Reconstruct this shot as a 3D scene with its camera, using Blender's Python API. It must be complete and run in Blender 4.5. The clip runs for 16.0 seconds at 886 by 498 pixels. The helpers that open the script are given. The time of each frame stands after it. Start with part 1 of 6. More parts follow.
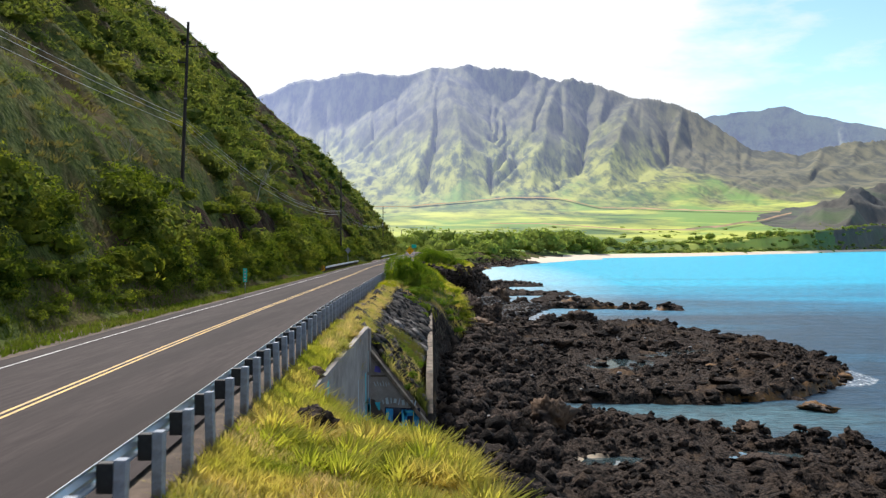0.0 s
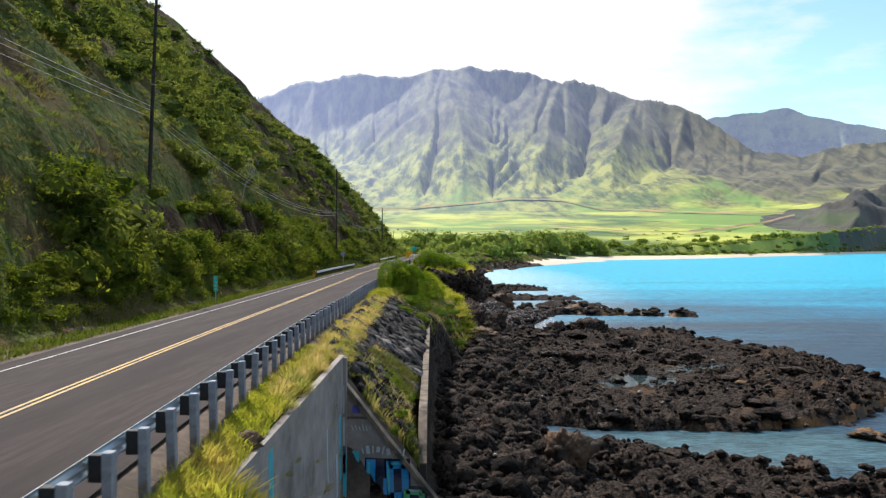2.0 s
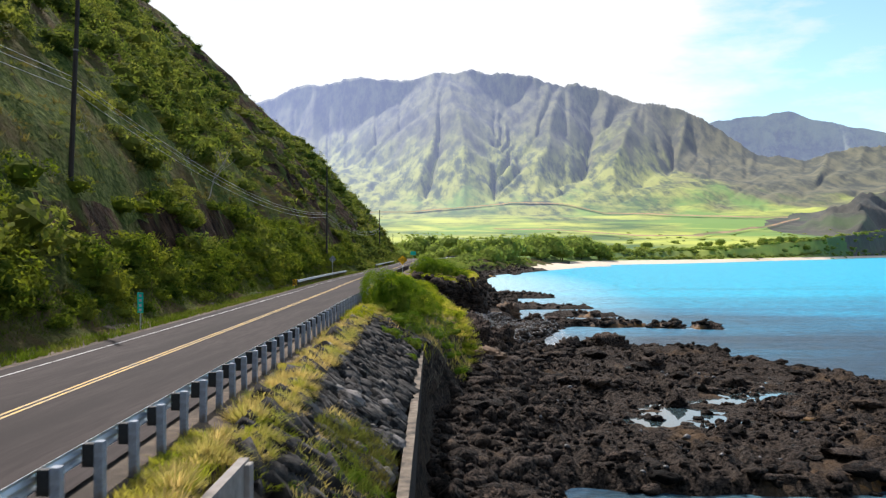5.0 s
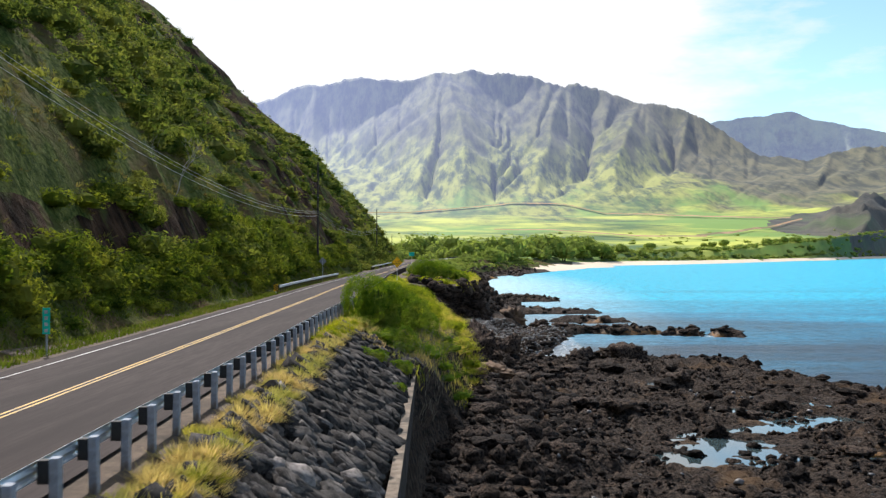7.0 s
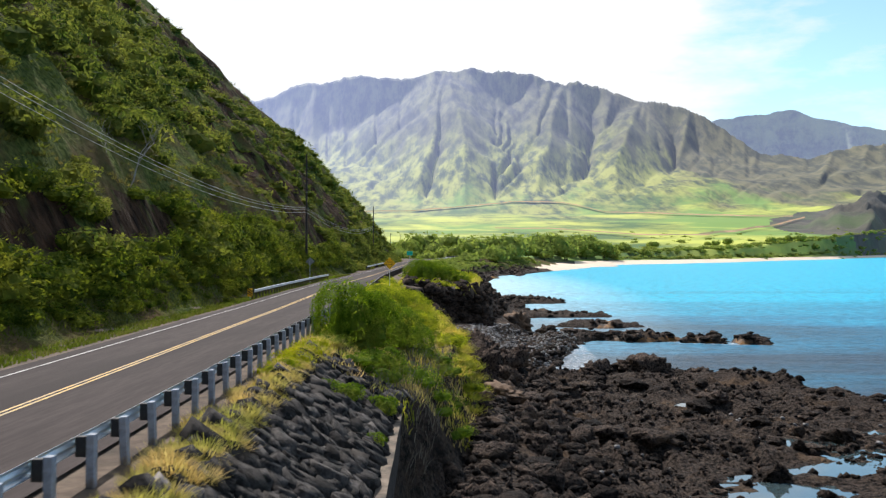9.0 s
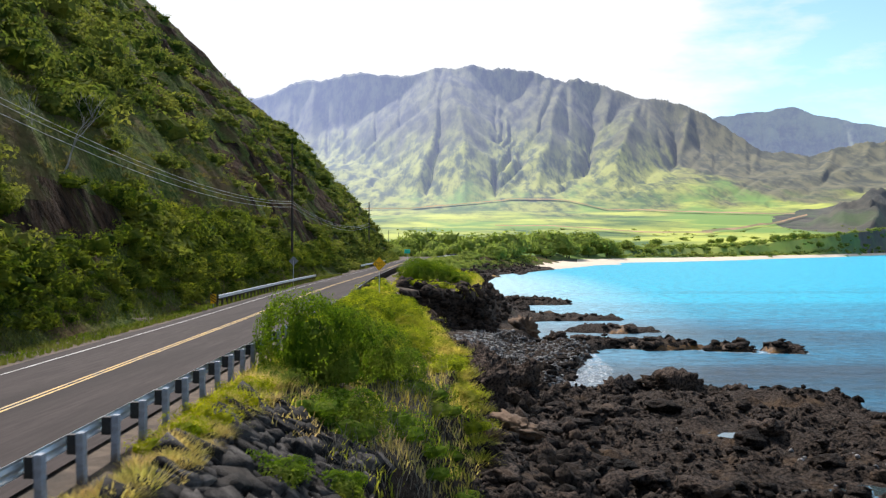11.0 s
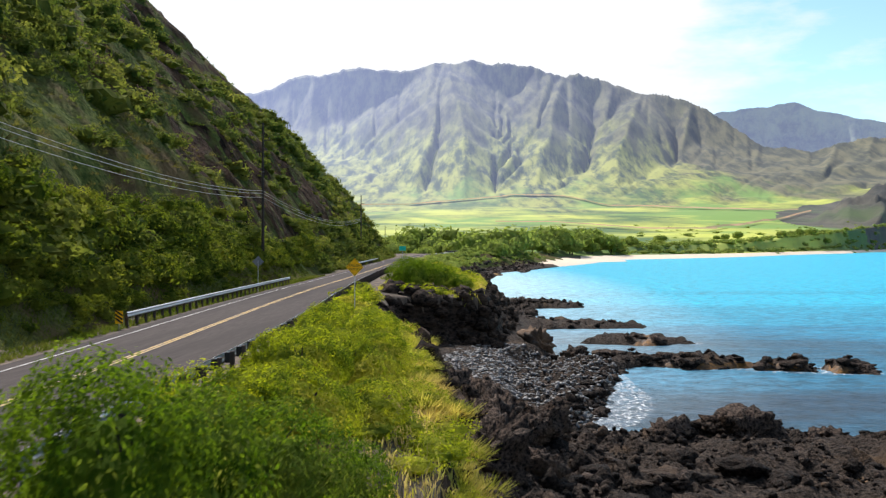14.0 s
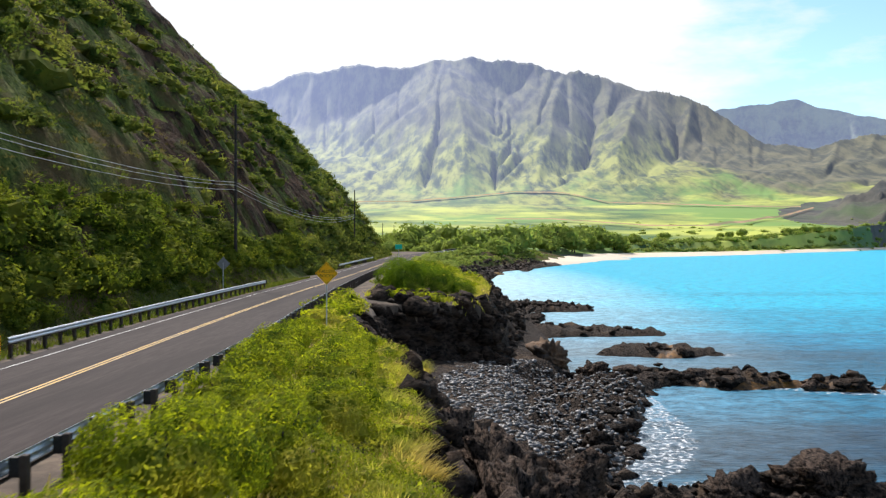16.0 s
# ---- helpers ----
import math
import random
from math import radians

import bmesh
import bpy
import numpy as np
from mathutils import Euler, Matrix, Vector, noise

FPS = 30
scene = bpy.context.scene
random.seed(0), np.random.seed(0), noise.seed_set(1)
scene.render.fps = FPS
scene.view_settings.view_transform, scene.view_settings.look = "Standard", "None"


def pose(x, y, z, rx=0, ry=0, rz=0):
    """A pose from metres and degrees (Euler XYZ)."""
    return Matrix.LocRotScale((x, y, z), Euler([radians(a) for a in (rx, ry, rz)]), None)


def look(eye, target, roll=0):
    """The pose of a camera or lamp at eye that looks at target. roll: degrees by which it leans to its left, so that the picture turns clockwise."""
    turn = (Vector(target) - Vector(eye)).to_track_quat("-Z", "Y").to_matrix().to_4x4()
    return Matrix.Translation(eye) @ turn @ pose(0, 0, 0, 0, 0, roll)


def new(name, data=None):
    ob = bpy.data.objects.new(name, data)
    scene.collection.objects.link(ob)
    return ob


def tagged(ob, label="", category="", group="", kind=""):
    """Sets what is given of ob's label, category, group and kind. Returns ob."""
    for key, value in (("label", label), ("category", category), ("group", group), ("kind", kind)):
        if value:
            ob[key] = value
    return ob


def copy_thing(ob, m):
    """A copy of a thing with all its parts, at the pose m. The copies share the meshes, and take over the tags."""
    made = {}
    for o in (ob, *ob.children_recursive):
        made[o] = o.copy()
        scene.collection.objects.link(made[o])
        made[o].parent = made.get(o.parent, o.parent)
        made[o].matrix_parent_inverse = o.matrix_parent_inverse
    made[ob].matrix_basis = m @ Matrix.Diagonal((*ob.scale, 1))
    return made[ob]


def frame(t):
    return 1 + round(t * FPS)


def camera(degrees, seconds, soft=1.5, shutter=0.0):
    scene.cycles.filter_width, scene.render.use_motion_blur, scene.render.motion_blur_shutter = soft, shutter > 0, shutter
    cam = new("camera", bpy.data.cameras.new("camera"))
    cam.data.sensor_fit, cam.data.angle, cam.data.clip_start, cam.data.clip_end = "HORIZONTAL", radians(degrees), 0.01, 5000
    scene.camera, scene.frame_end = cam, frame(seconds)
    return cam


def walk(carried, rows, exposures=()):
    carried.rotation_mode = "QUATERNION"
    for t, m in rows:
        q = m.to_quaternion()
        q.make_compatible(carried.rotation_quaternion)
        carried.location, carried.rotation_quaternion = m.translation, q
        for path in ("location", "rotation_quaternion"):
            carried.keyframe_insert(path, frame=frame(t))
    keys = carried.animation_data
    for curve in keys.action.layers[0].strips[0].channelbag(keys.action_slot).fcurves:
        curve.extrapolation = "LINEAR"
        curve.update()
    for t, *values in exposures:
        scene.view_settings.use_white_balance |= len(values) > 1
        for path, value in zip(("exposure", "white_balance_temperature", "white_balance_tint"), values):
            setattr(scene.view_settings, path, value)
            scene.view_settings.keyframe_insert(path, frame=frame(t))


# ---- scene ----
cam = camera(50.0, 16.0, soft=1.3, shutter=0.5)
PATH = [
    (0.0, (-0.000, -0.000, 13.294), (-1.551, 99.984, 12.376), 0.16),
    (0.5, (0.016, 2.312, 13.326), (-1.582, 102.295, 12.424), 0.16),
    (1.0, (0.031, 4.682, 13.355), (-1.611, 104.665, 12.498), 0.16),
    (1.5, (0.044, 7.110, 13.383), (-1.638, 107.092, 12.587), 0.16),
    (2.0, (0.056, 9.593, 13.408), (-1.663, 109.576, 12.686), 0.16),
    (2.5, (0.067, 12.131, 13.431), (-1.687, 112.114, 12.788), 0.16),
    (3.0, (0.076, 14.724, 13.452), (-1.708, 114.706, 12.889), 0.16),
    (3.5, (0.084, 17.370, 13.472), (-1.728, 117.352, 12.985), 0.16),
    (4.0, (0.090, 20.068, 13.489), (-1.746, 120.050, 13.071), 0.16),
    (4.5, (0.096, 22.817, 13.506), (-1.763, 122.799, 13.147), 0.16),
    (5.0, (0.100, 25.617, 13.521), (-1.778, 125.599, 13.209), 0.16),
    (5.5, (0.103, 28.466, 13.535), (-1.792, 128.447, 13.258), 0.16),
    (6.0, (0.105, 31.363, 13.547), (-1.805, 131.345, 13.291), 0.16),
    (6.5, (0.106, 34.308, 13.559), (-1.816, 134.289, 13.310), 0.16),
    (7.0, (0.107, 37.299, 13.570), (-1.826, 137.280, 13.315), 0.16),
    (7.5, (0.106, 40.336, 13.580), (-1.835, 140.317, 13.307), 0.16),
    (8.0, (0.104, 43.418, 13.589), (-1.842, 143.398, 13.286), 0.16),
    (8.5, (0.102, 46.543, 13.598), (-1.849, 146.523, 13.254), 0.16),
    (9.0, (0.099, 49.711, 13.607), (-1.855, 149.691, 13.213), 0.16),
    (9.5, (0.095, 52.920, 13.616), (-1.860, 152.900, 13.165), 0.16),
    (10.0, (0.091, 56.170, 13.625), (-1.864, 156.150, 13.110), 0.16),
    (10.5, (0.085, 59.460, 13.633), (-1.868, 159.439, 13.052), 0.16),
    (11.0, (0.080, 62.789, 13.642), (-1.871, 162.768, 12.991), 0.16),
    (11.5, (0.073, 66.155, 13.651), (-1.873, 166.134, 12.930), 0.16),
    (12.0, (0.066, 69.559, 13.661), (-1.875, 169.537, 12.869), 0.16),
    (12.5, (0.059, 72.998, 13.672), (-1.876, 172.976, 12.809), 0.16),
    (13.0, (0.052, 76.473, 13.683), (-1.877, 176.450, 12.752), 0.16),
    (13.5, (0.044, 79.981, 13.695), (-1.878, 179.958, 12.698), 0.16),
    (14.0, (0.035, 83.523, 13.708), (-1.878, 183.499, 12.647), 0.16),
    (14.5, (0.027, 87.096, 13.722), (-1.879, 187.072, 12.597), 0.16),
    (15.0, (0.018, 90.701, 13.738), (-1.879, 190.676, 12.548), 0.16),
    (15.5, (0.009, 94.336, 13.755), (-1.879, 194.310, 12.499), 0.16),
    (16.0, (0.000, 98.000, 13.773), (-1.880, 197.973, 12.446), 0.16),
]
walk(cam, [(t, look(e, g, r)) for t, e, g, r in PATH])

# ---- world and sun ----
SUN_AZ, SUN_EL = radians(-26), radians(46)      # clockwise from +y, above the horizon
sun_dir = Vector((math.sin(SUN_AZ) * math.cos(SUN_EL), math.cos(SUN_AZ) * math.cos(SUN_EL), math.sin(SUN_EL)))
world = bpy.data.worlds.new("sky")
scene.world = world
world.use_nodes = True
wn = world.node_tree
wn.nodes.clear()


def wnode(kind, **vals):
    n = wn.nodes.new(kind)
    for k, v in vals.items():
        n.inputs[k].default_value = v
    return n


w_out, w_bg = wn.nodes.new("ShaderNodeOutputWorld"), wn.nodes.new("ShaderNodeBackground")
w_sky = wn.nodes.new("ShaderNodeTexSky")
w_sky.sky_type, w_sky.sun_disc = "NISHITA", False
w_sky.sun_elevation, w_sky.sun_rotation = SUN_EL, SUN_AZ
w_sky.air_density, w_sky.dust_density, w_sky.ozone_density = 1.0, 0.3, 1.2
w_co = wn.nodes.new("ShaderNodeTexCoord")
# thin bright cloud veil, thickest round the sun
w_dot = wn.nodes.new("ShaderNodeVectorMath")
w_dot.operation = "DOT_PRODUCT"
w_dot.inputs[1].default_value = sun_dir
wn.links.new(w_co.outputs["Generated"], w_dot.inputs[0])
w_map = wn.nodes.new("ShaderNodeMapRange")
w_map.inputs["From Min"].default_value, w_map.inputs["From Max"].default_value = 0.60, 0.76
w_map.inputs["To Min"].default_value, w_map.inputs["To Max"].default_value = -0.22, 0.60
wn.links.new(w_dot.outputs["Value"], w_map.inputs["Value"])
w_noise = wnode("ShaderNodeTexNoise", Scale=7.0, Detail=6.0, Roughness=0.6)
w_sc = wn.nodes.new("ShaderNodeMapping")
w_sc.inputs["Scale"].default_value = (1, 1, 3.2)
wn.links.new(w_co.outputs["Generated"], w_sc.inputs["Vector"])
wn.links.new(w_sc.outputs["Vector"], w_noise.inputs["Vector"])
# front-lit cloud on the side opposite the sun: unseen, added as fill light
w_back = wn.nodes.new("ShaderNodeMapRange")
w_back.inputs["From Min"].default_value, w_back.inputs["From Max"].default_value = -0.6, 0.1
w_back.inputs["To Min"].default_value, w_back.inputs["To Max"].default_value = 0.34, 0.0
wn.links.new(w_dot.outputs["Value"], w_back.inputs["Value"])
w_both = wn.nodes.new("ShaderNodeMath")
w_both.operation = "ADD"
wn.links.new(w_map.outputs["Result"], w_both.inputs[0])
wn.links.new(w_back.outputs["Result"], w_both.inputs[1])
w_add = wn.nodes.new("ShaderNodeMath")
w_add.operation = "ADD"
wn.links.new(w_both.outputs["Value"], w_add.inputs[0])
wn.links.new(w_noise.outputs["Fac"], w_add.inputs[1])
# the veil thickens towards the horizon
w_sep = wn.nodes.new("ShaderNodeSeparateXYZ")
wn.links.new(w_co.outputs["Generated"], w_sep.inputs["Vector"])
w_low = wn.nodes.new("ShaderNodeMapRange")
w_low.inputs["From Min"].default_value, w_low.inputs["From Max"].default_value = 0.10, 0.24
w_low.inputs["To Min"].default_value, w_low.inputs["To Max"].default_value = 0.22, 0.0
wn.links.new(w_sep.outputs["Z"], w_low.inputs["Value"])
w_add2 = wn.nodes.new("ShaderNodeMath")
w_add2.operation = "ADD"
wn.links.new(w_add.outputs["Value"], w_add2.inputs[0])
wn.links.new(w_low.outputs["Result"], w_add2.inputs[1])
w_ramp = wn.nodes.new("ShaderNodeValToRGB")
w_ramp.color_ramp.elements[0].position, w_ramp.color_ramp.elements[1].position = 0.42, 0.72
wn.links.new(w_add2.outputs["Value"], w_ramp.inputs["Fac"])
w_mix = wn.nodes.new("ShaderNodeMix")
w_mix.data_type = "RGBA"
w_mix.inputs["B"].default_value = (10.0, 10.3, 10.7, 1)
wn.links.new(w_ramp.outputs["Color"], w_mix.inputs["Factor"])
w_gain = wn.nodes.new("ShaderNodeVectorMath")
w_gain.operation = "MULTIPLY"
w_gain.inputs[1].default_value = (1.5, 1.75, 1.75)
wn.links.new(w_sky.outputs["Color"], w_gain.inputs[0])
wn.links.new(w_gain.outputs["Vector"], w_mix.inputs["A"])
wn.links.new(w_mix.outputs["Result"], w_bg.inputs["Color"])
w_bg.inputs["Strength"].default_value = 0.086
wn.links.new(w_bg.outputs["Background"], w_out.inputs["Surface"])

sun = new("sun", bpy.data.lights.new("sun", "SUN"))
sun.data.energy, sun.data.angle, sun.data.color = 5.0, radians(0.6), (1.0, 0.94, 0.905)
sun.matrix_world = look((0, 0, 60), Vector((0, 0, 60)) - sun_dir)
scene.view_settings.exposure = 0.24


# ---- materials ----
def mat(name, c1, c2, scale=1.0, rough=0.85, c3=None, scale3=0.1, bump=0.0, bscale=None, metal=0.0, translucent=0.0,
        island=0.0, obj_random=0.0, spec=0.3, stretch=None, sharp=0.15, cover=(0.45, 0.62)):
    """A surface with grain (c1 to c2), a broad second tint (c3), relief, and a spread of tone from piece to piece."""
    m = bpy.data.materials.new(name)
    m.use_nodes = True
    nt = m.node_tree
    p = nt.nodes["Principled BSDF"]
    co = nt.nodes.new("ShaderNodeTexCoord")
    src = co.outputs["Object"]
    if stretch:
        mp = nt.nodes.new("ShaderNodeMapping")
        mp.inputs["Scale"].default_value = stretch
        nt.links.new(src, mp.inputs["Vector"])
        src = mp.outputs["Vector"]

    def tex(sc, det=6.0, ro=0.62):
        n = nt.nodes.new("ShaderNodeTexNoise")
        n.inputs["Scale"].default_value, n.inputs["Detail"].default_value, n.inputs["Roughness"].default_value = sc, det, ro
        nt.links.new(src, n.inputs["Vector"])
        return n.outputs["Fac"]

    def mixed(fac, a, b):
        x = nt.nodes.new("ShaderNodeMix")
        x.data_type = "RGBA"
        nt.links.new(fac, x.inputs["Factor"])
        for v, k in ((a, "A"), (b, "B")):
            if isinstance(v, tuple):
                x.inputs[k].default_value = (*v, 1)
            else:
                nt.links.new(v, x.inputs[k])
        return x.outputs["Result"]

    def spread(fac, lo, hi):
        r = nt.nodes.new("ShaderNodeMapRange")
        r.inputs["From Min"].default_value, r.inputs["From Max"].default_value = lo, hi
        nt.links.new(fac, r.inputs["Value"])
        return r.outputs["Result"]

    col = mixed(spread(tex(scale), 0.5 - sharp, 0.5 + sharp), c1, c2)
    if c3:
        col = mixed(spread(tex(scale3, 5.0), *cover), col, c3)
    for amount, kind in ((island, "ShaderNodeNewGeometry"), (obj_random, "ShaderNodeObjectInfo")):
        if amount:
            g = nt.nodes.new(kind)
            hsv = nt.nodes.new("ShaderNodeHueSaturation")
            r = nt.nodes.new("ShaderNodeMapRange")
            r.inputs["To Min"].default_value, r.inputs["To Max"].default_value = 1 - amount, 1 + amount
            nt.links.new(g.outputs["Random Per Island" if kind.endswith("Geometry") else "Random"], r.inputs["Value"])
            nt.links.new(r.outputs["Result"], hsv.inputs["Value"])
            nt.links.new(col, hsv.inputs["Color"])
            col = hsv.outputs["Color"]
    nt.links.new(col, p.inputs["Base Color"])
    p.inputs["Roughness"].default_value, p.inputs["Metallic"].default_value = rough, metal
    p.inputs["Specular IOR Level"].default_value = spec
    if bump:
        b = nt.nodes.new("ShaderNodeBump")
        b.inputs["Strength"].default_value, b.inputs["Distance"].default_value = 1.0, bump
        nt.links.new(tex(bscale or scale * 2), b.inputs["Height"])
        nt.links.new(b.outputs["Normal"], p.inputs["Normal"])
    if translucent:
        t = nt.nodes.new("ShaderNodeBsdfTranslucent")
        mx = nt.nodes.new("ShaderNodeMixShader")
        mx.inputs["Fac"].default_value = translucent
        hs = nt.nodes.new("ShaderNodeHueSaturation")
        hs.inputs["Value"].default_value, hs.inputs["Saturation"].default_value = 1.7, 1.1
        nt.links.new(col, hs.inputs["Color"])
        nt.links.new(hs.outputs["Color"], t.inputs["Color"])
        nt.links.new(p.outputs["BSDF"], mx.inputs[1])
        nt.links.new(t.outputs["BSDF"], mx.inputs[2])
        nt.links.new(mx.outputs["Shader"], nt.nodes["Material Output"].inputs["Surface"])
    return m


M_ASPHALT = mat("asphalt", (0.03, 0.0225, 0.021), (0.05, 0.038, 0.036), 7, 0.85, (0.025, 0.019, 0.018), 0.45, 0.004, 40, stretch=(1, 0.07, 1), spec=0.12)
M_YELLOW = mat("yellow_paint", (0.62, 0.38, 0.06), (0.5, 0.31, 0.06), 14, 0.6, (0.3, 0.22, 0.1), 1.5)
M_WHITE = mat("white_paint", (0.6, 0.6, 0.58), (0.45, 0.45, 0.44), 14, 0.6, (0.25, 0.24, 0.23), 1.2)
M_STEEL = mat("galvanised_steel", (0.56, 0.6, 0.66), (0.46, 0.5, 0.56), 6, 0.36, (0.5, 0.5, 0.5), 0.8, metal=0.6)
M_POST = mat("galvanised_post", (0.2, 0.22, 0.26), (0.32, 0.35, 0.4), 5, 0.7, (0.15, 0.125, 0.11), 1.5, 0.004, 20)
M_BLOCK = mat("black_block", (0.015, 0.015, 0.016), (0.03, 0.03, 0.03), 8, 0.7)
M_CONC = mat("weathered_concrete", (0.26, 0.225, 0.2), (0.37, 0.33, 0.295), 1.3, 0.9, (0.16, 0.138, 0.122), 0.35, 0.02, 9, cover=(0.5, 0.66))
M_WALL = mat("streaked_wall", (0.02, 0.018, 0.018), (0.1, 0.088, 0.085), 2.2, 0.9, (0.05, 0.045, 0.04), 0.6, 0.08, 5, stretch=(2.2, 2.2, 0.28), spec=0.1)
M_CAP = mat("concrete_coping", (0.12, 0.09, 0.065), (0.24, 0.19, 0.14), 2.0, 0.9, (0.05, 0.043, 0.033), 0.8, 0.02, 10)
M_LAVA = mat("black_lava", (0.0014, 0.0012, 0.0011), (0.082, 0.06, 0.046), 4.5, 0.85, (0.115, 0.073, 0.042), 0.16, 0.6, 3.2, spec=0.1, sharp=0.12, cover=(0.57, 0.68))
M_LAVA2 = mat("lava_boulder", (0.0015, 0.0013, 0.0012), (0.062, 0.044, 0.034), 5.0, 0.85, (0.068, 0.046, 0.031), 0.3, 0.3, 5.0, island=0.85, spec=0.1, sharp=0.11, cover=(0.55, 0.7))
M_STONE = mat("riprap_stone", (0.018, 0.016, 0.015), (0.135, 0.122, 0.113), 3.0, 0.85, (0.06, 0.048, 0.038), 0.7, 0.06, 9, obj_random=0.6, island=0.6, spec=0.12, sharp=0.12, cover=(0.54, 0.7))
M_PEBBLE = mat("grey_pebble", (0.05, 0.048, 0.048), (0.12, 0.115, 0.115), 3, 0.5, None, 1, 0.0, island=0.6, spec=0.5)
M_CLIFF = mat("brown_cliff", (0.005, 0.004, 0.0035), (0.06, 0.042, 0.031), 1.6, 0.9, (0.068, 0.045, 0.03), 0.25, 0.5, 1.8, stretch=(1, 1, 2.2), spec=0.08, island=0.4, sharp=0.11, cover=(0.52, 0.7))
M_SOIL = mat("dry_soil", (0.075, 0.053, 0.038), (0.15, 0.11, 0.078), 2.5, 0.95, (0.05, 0.038, 0.028), 0.4, 0.03, 9)
M_SAND = mat("pale_sand", (0.62, 0.5, 0.38), (0.7, 0.58, 0.45), 2, 0.95)
M_WETSAND = mat("damp_sand", (0.48, 0.38, 0.26), (0.36, 0.28, 0.19), 1.5, 0.8, (0.16, 0.12, 0.08), 0.8, 0.05, 5)
M_GRASS = mat("green_grass", (0.17, 0.2, 0.03), (0.33, 0.32, 0.055), 1.2, 0.9, (0.43, 0.34, 0.1), 0.35, translucent=0.5, island=0.25, spec=0.05)
M_DRY = mat("dry_grass", (0.5, 0.37, 0.17), (0.42, 0.34, 0.12), 1.5, 0.9, (0.28, 0.28, 0.07), 0.5, translucent=0.4, island=0.25, spec=0.05)
# darker grass for the verge under the hill, its shade put into the colour
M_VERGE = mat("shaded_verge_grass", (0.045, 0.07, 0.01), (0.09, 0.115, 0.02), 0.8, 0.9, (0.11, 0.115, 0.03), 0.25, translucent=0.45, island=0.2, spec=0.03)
M_BUSH = mat("shrub_leaf", (0.07, 0.105, 0.013), (0.34, 0.365, 0.04), 0.9, 0.9, (0.4, 0.345, 0.07), 0.2, translucent=0.5, island=0.14, spec=0.03, sharp=0.12, cover=(0.5, 0.7))
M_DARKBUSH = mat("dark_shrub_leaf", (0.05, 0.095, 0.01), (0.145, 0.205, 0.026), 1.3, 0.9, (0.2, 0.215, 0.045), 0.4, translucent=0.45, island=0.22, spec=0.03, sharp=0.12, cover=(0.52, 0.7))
M_HEDGE = mat("hedge_leaf", (0.03, 0.056, 0.008), (0.15, 0.178, 0.026), 0.9, 0.9, (0.2, 0.205, 0.033), 0.2, translucent=0.42, island=0.14, spec=0.02, sharp=0.13, cover=(0.5, 0.68))
M_YGREEN = mat("yellow_green_leaf", (0.2, 0.22, 0.012), (0.3, 0.3, 0.025), 0.9, 0.9, (0.14, 0.19, 0.015), 0.4, translucent=0.5, island=0.25, spec=0.03)
M_TWIG = mat("grey_twig", (0.16, 0.14, 0.11), (0.24, 0.21, 0.16), 2.0, 0.95, island=0.3, spec=0.05)
M_BROWNPOST = mat("brown_wood_post", (0.045, 0.034, 0.028), (0.09, 0.07, 0.058), 4, 0.9, (0.03, 0.026, 0.024), 1.0, 0.006, 14)
M_TAN = mat("hill_dry_grass", (0.1, 0.08, 0.03), (0.075, 0.078, 0.022), 0.5, 0.95, (0.085, 0.115, 0.022), 0.1, translucent=0.5, island=0.12, spec=0.02, cover=(0.46, 0.6))
M_ALGAE = mat("brown_algae", (0.22, 0.1, 0.018), (0.07, 0.036, 0.012), 1.6, 0.7, (0.03, 0.022, 0.016), 0.5, 0.15, 4)
M_HILLBUSH = mat("hillside_leaf", (0.034, 0.06, 0.013), (0.16, 0.18, 0.038), 0.5, 0.9, (0.2, 0.205, 0.046), 0.07, translucent=0.4, island=0.14, spec=0.02, sharp=0.13, cover=(0.48, 0.66))
M_HILL = mat("hillside", (0.035, 0.055, 0.014), (0.12, 0.14, 0.036), 2.2, 0.95, (0.09, 0.064, 0.03), 0.09, 0.6, 1.2, spec=0.03, sharp=0.12, cover=(0.45, 0.6))
M_FACE = mat("bare_rock_face", (0.012, 0.007, 0.005), (0.075, 0.043, 0.026), 0.6, 0.95, (0.075, 0.085, 0.022), 0.22, 1.6, 0.7, spec=0.05, stretch=(1, 1, 0.45), sharp=0.12, cover=(0.5, 0.6))
M_WOOD = mat("creosoted_pole", (0.03, 0.024, 0.02), (0.055, 0.045, 0.038), 3, 0.85, stretch=(6, 6, 0.5))
M_DEAD = mat("dead_wood", (0.2, 0.185, 0.165), (0.3, 0.28, 0.25), 4, 0.9)
M_WIRE = mat("wire", (0.32, 0.325, 0.34), (0.4, 0.4, 0.4), 2, 0.5, metal=0.2)
M_GREEN = mat("green_sign", (0.01, 0.5, 0.36), (0.01, 0.56, 0.4), 4, 0.4)
M_AMBER = mat("amber_sign", (1.0, 0.5, 0.0), (1.0, 0.54, 0.01), 3, 0.35)
M_BLACK = mat("black_paint", (0.012, 0.012, 0.012), (0.02, 0.02, 0.02), 5, 0.5)
M_GREY = mat("grey_back", (0.2, 0.21, 0.22), (0.28, 0.29, 0.3), 5, 0.5, metal=0.4)


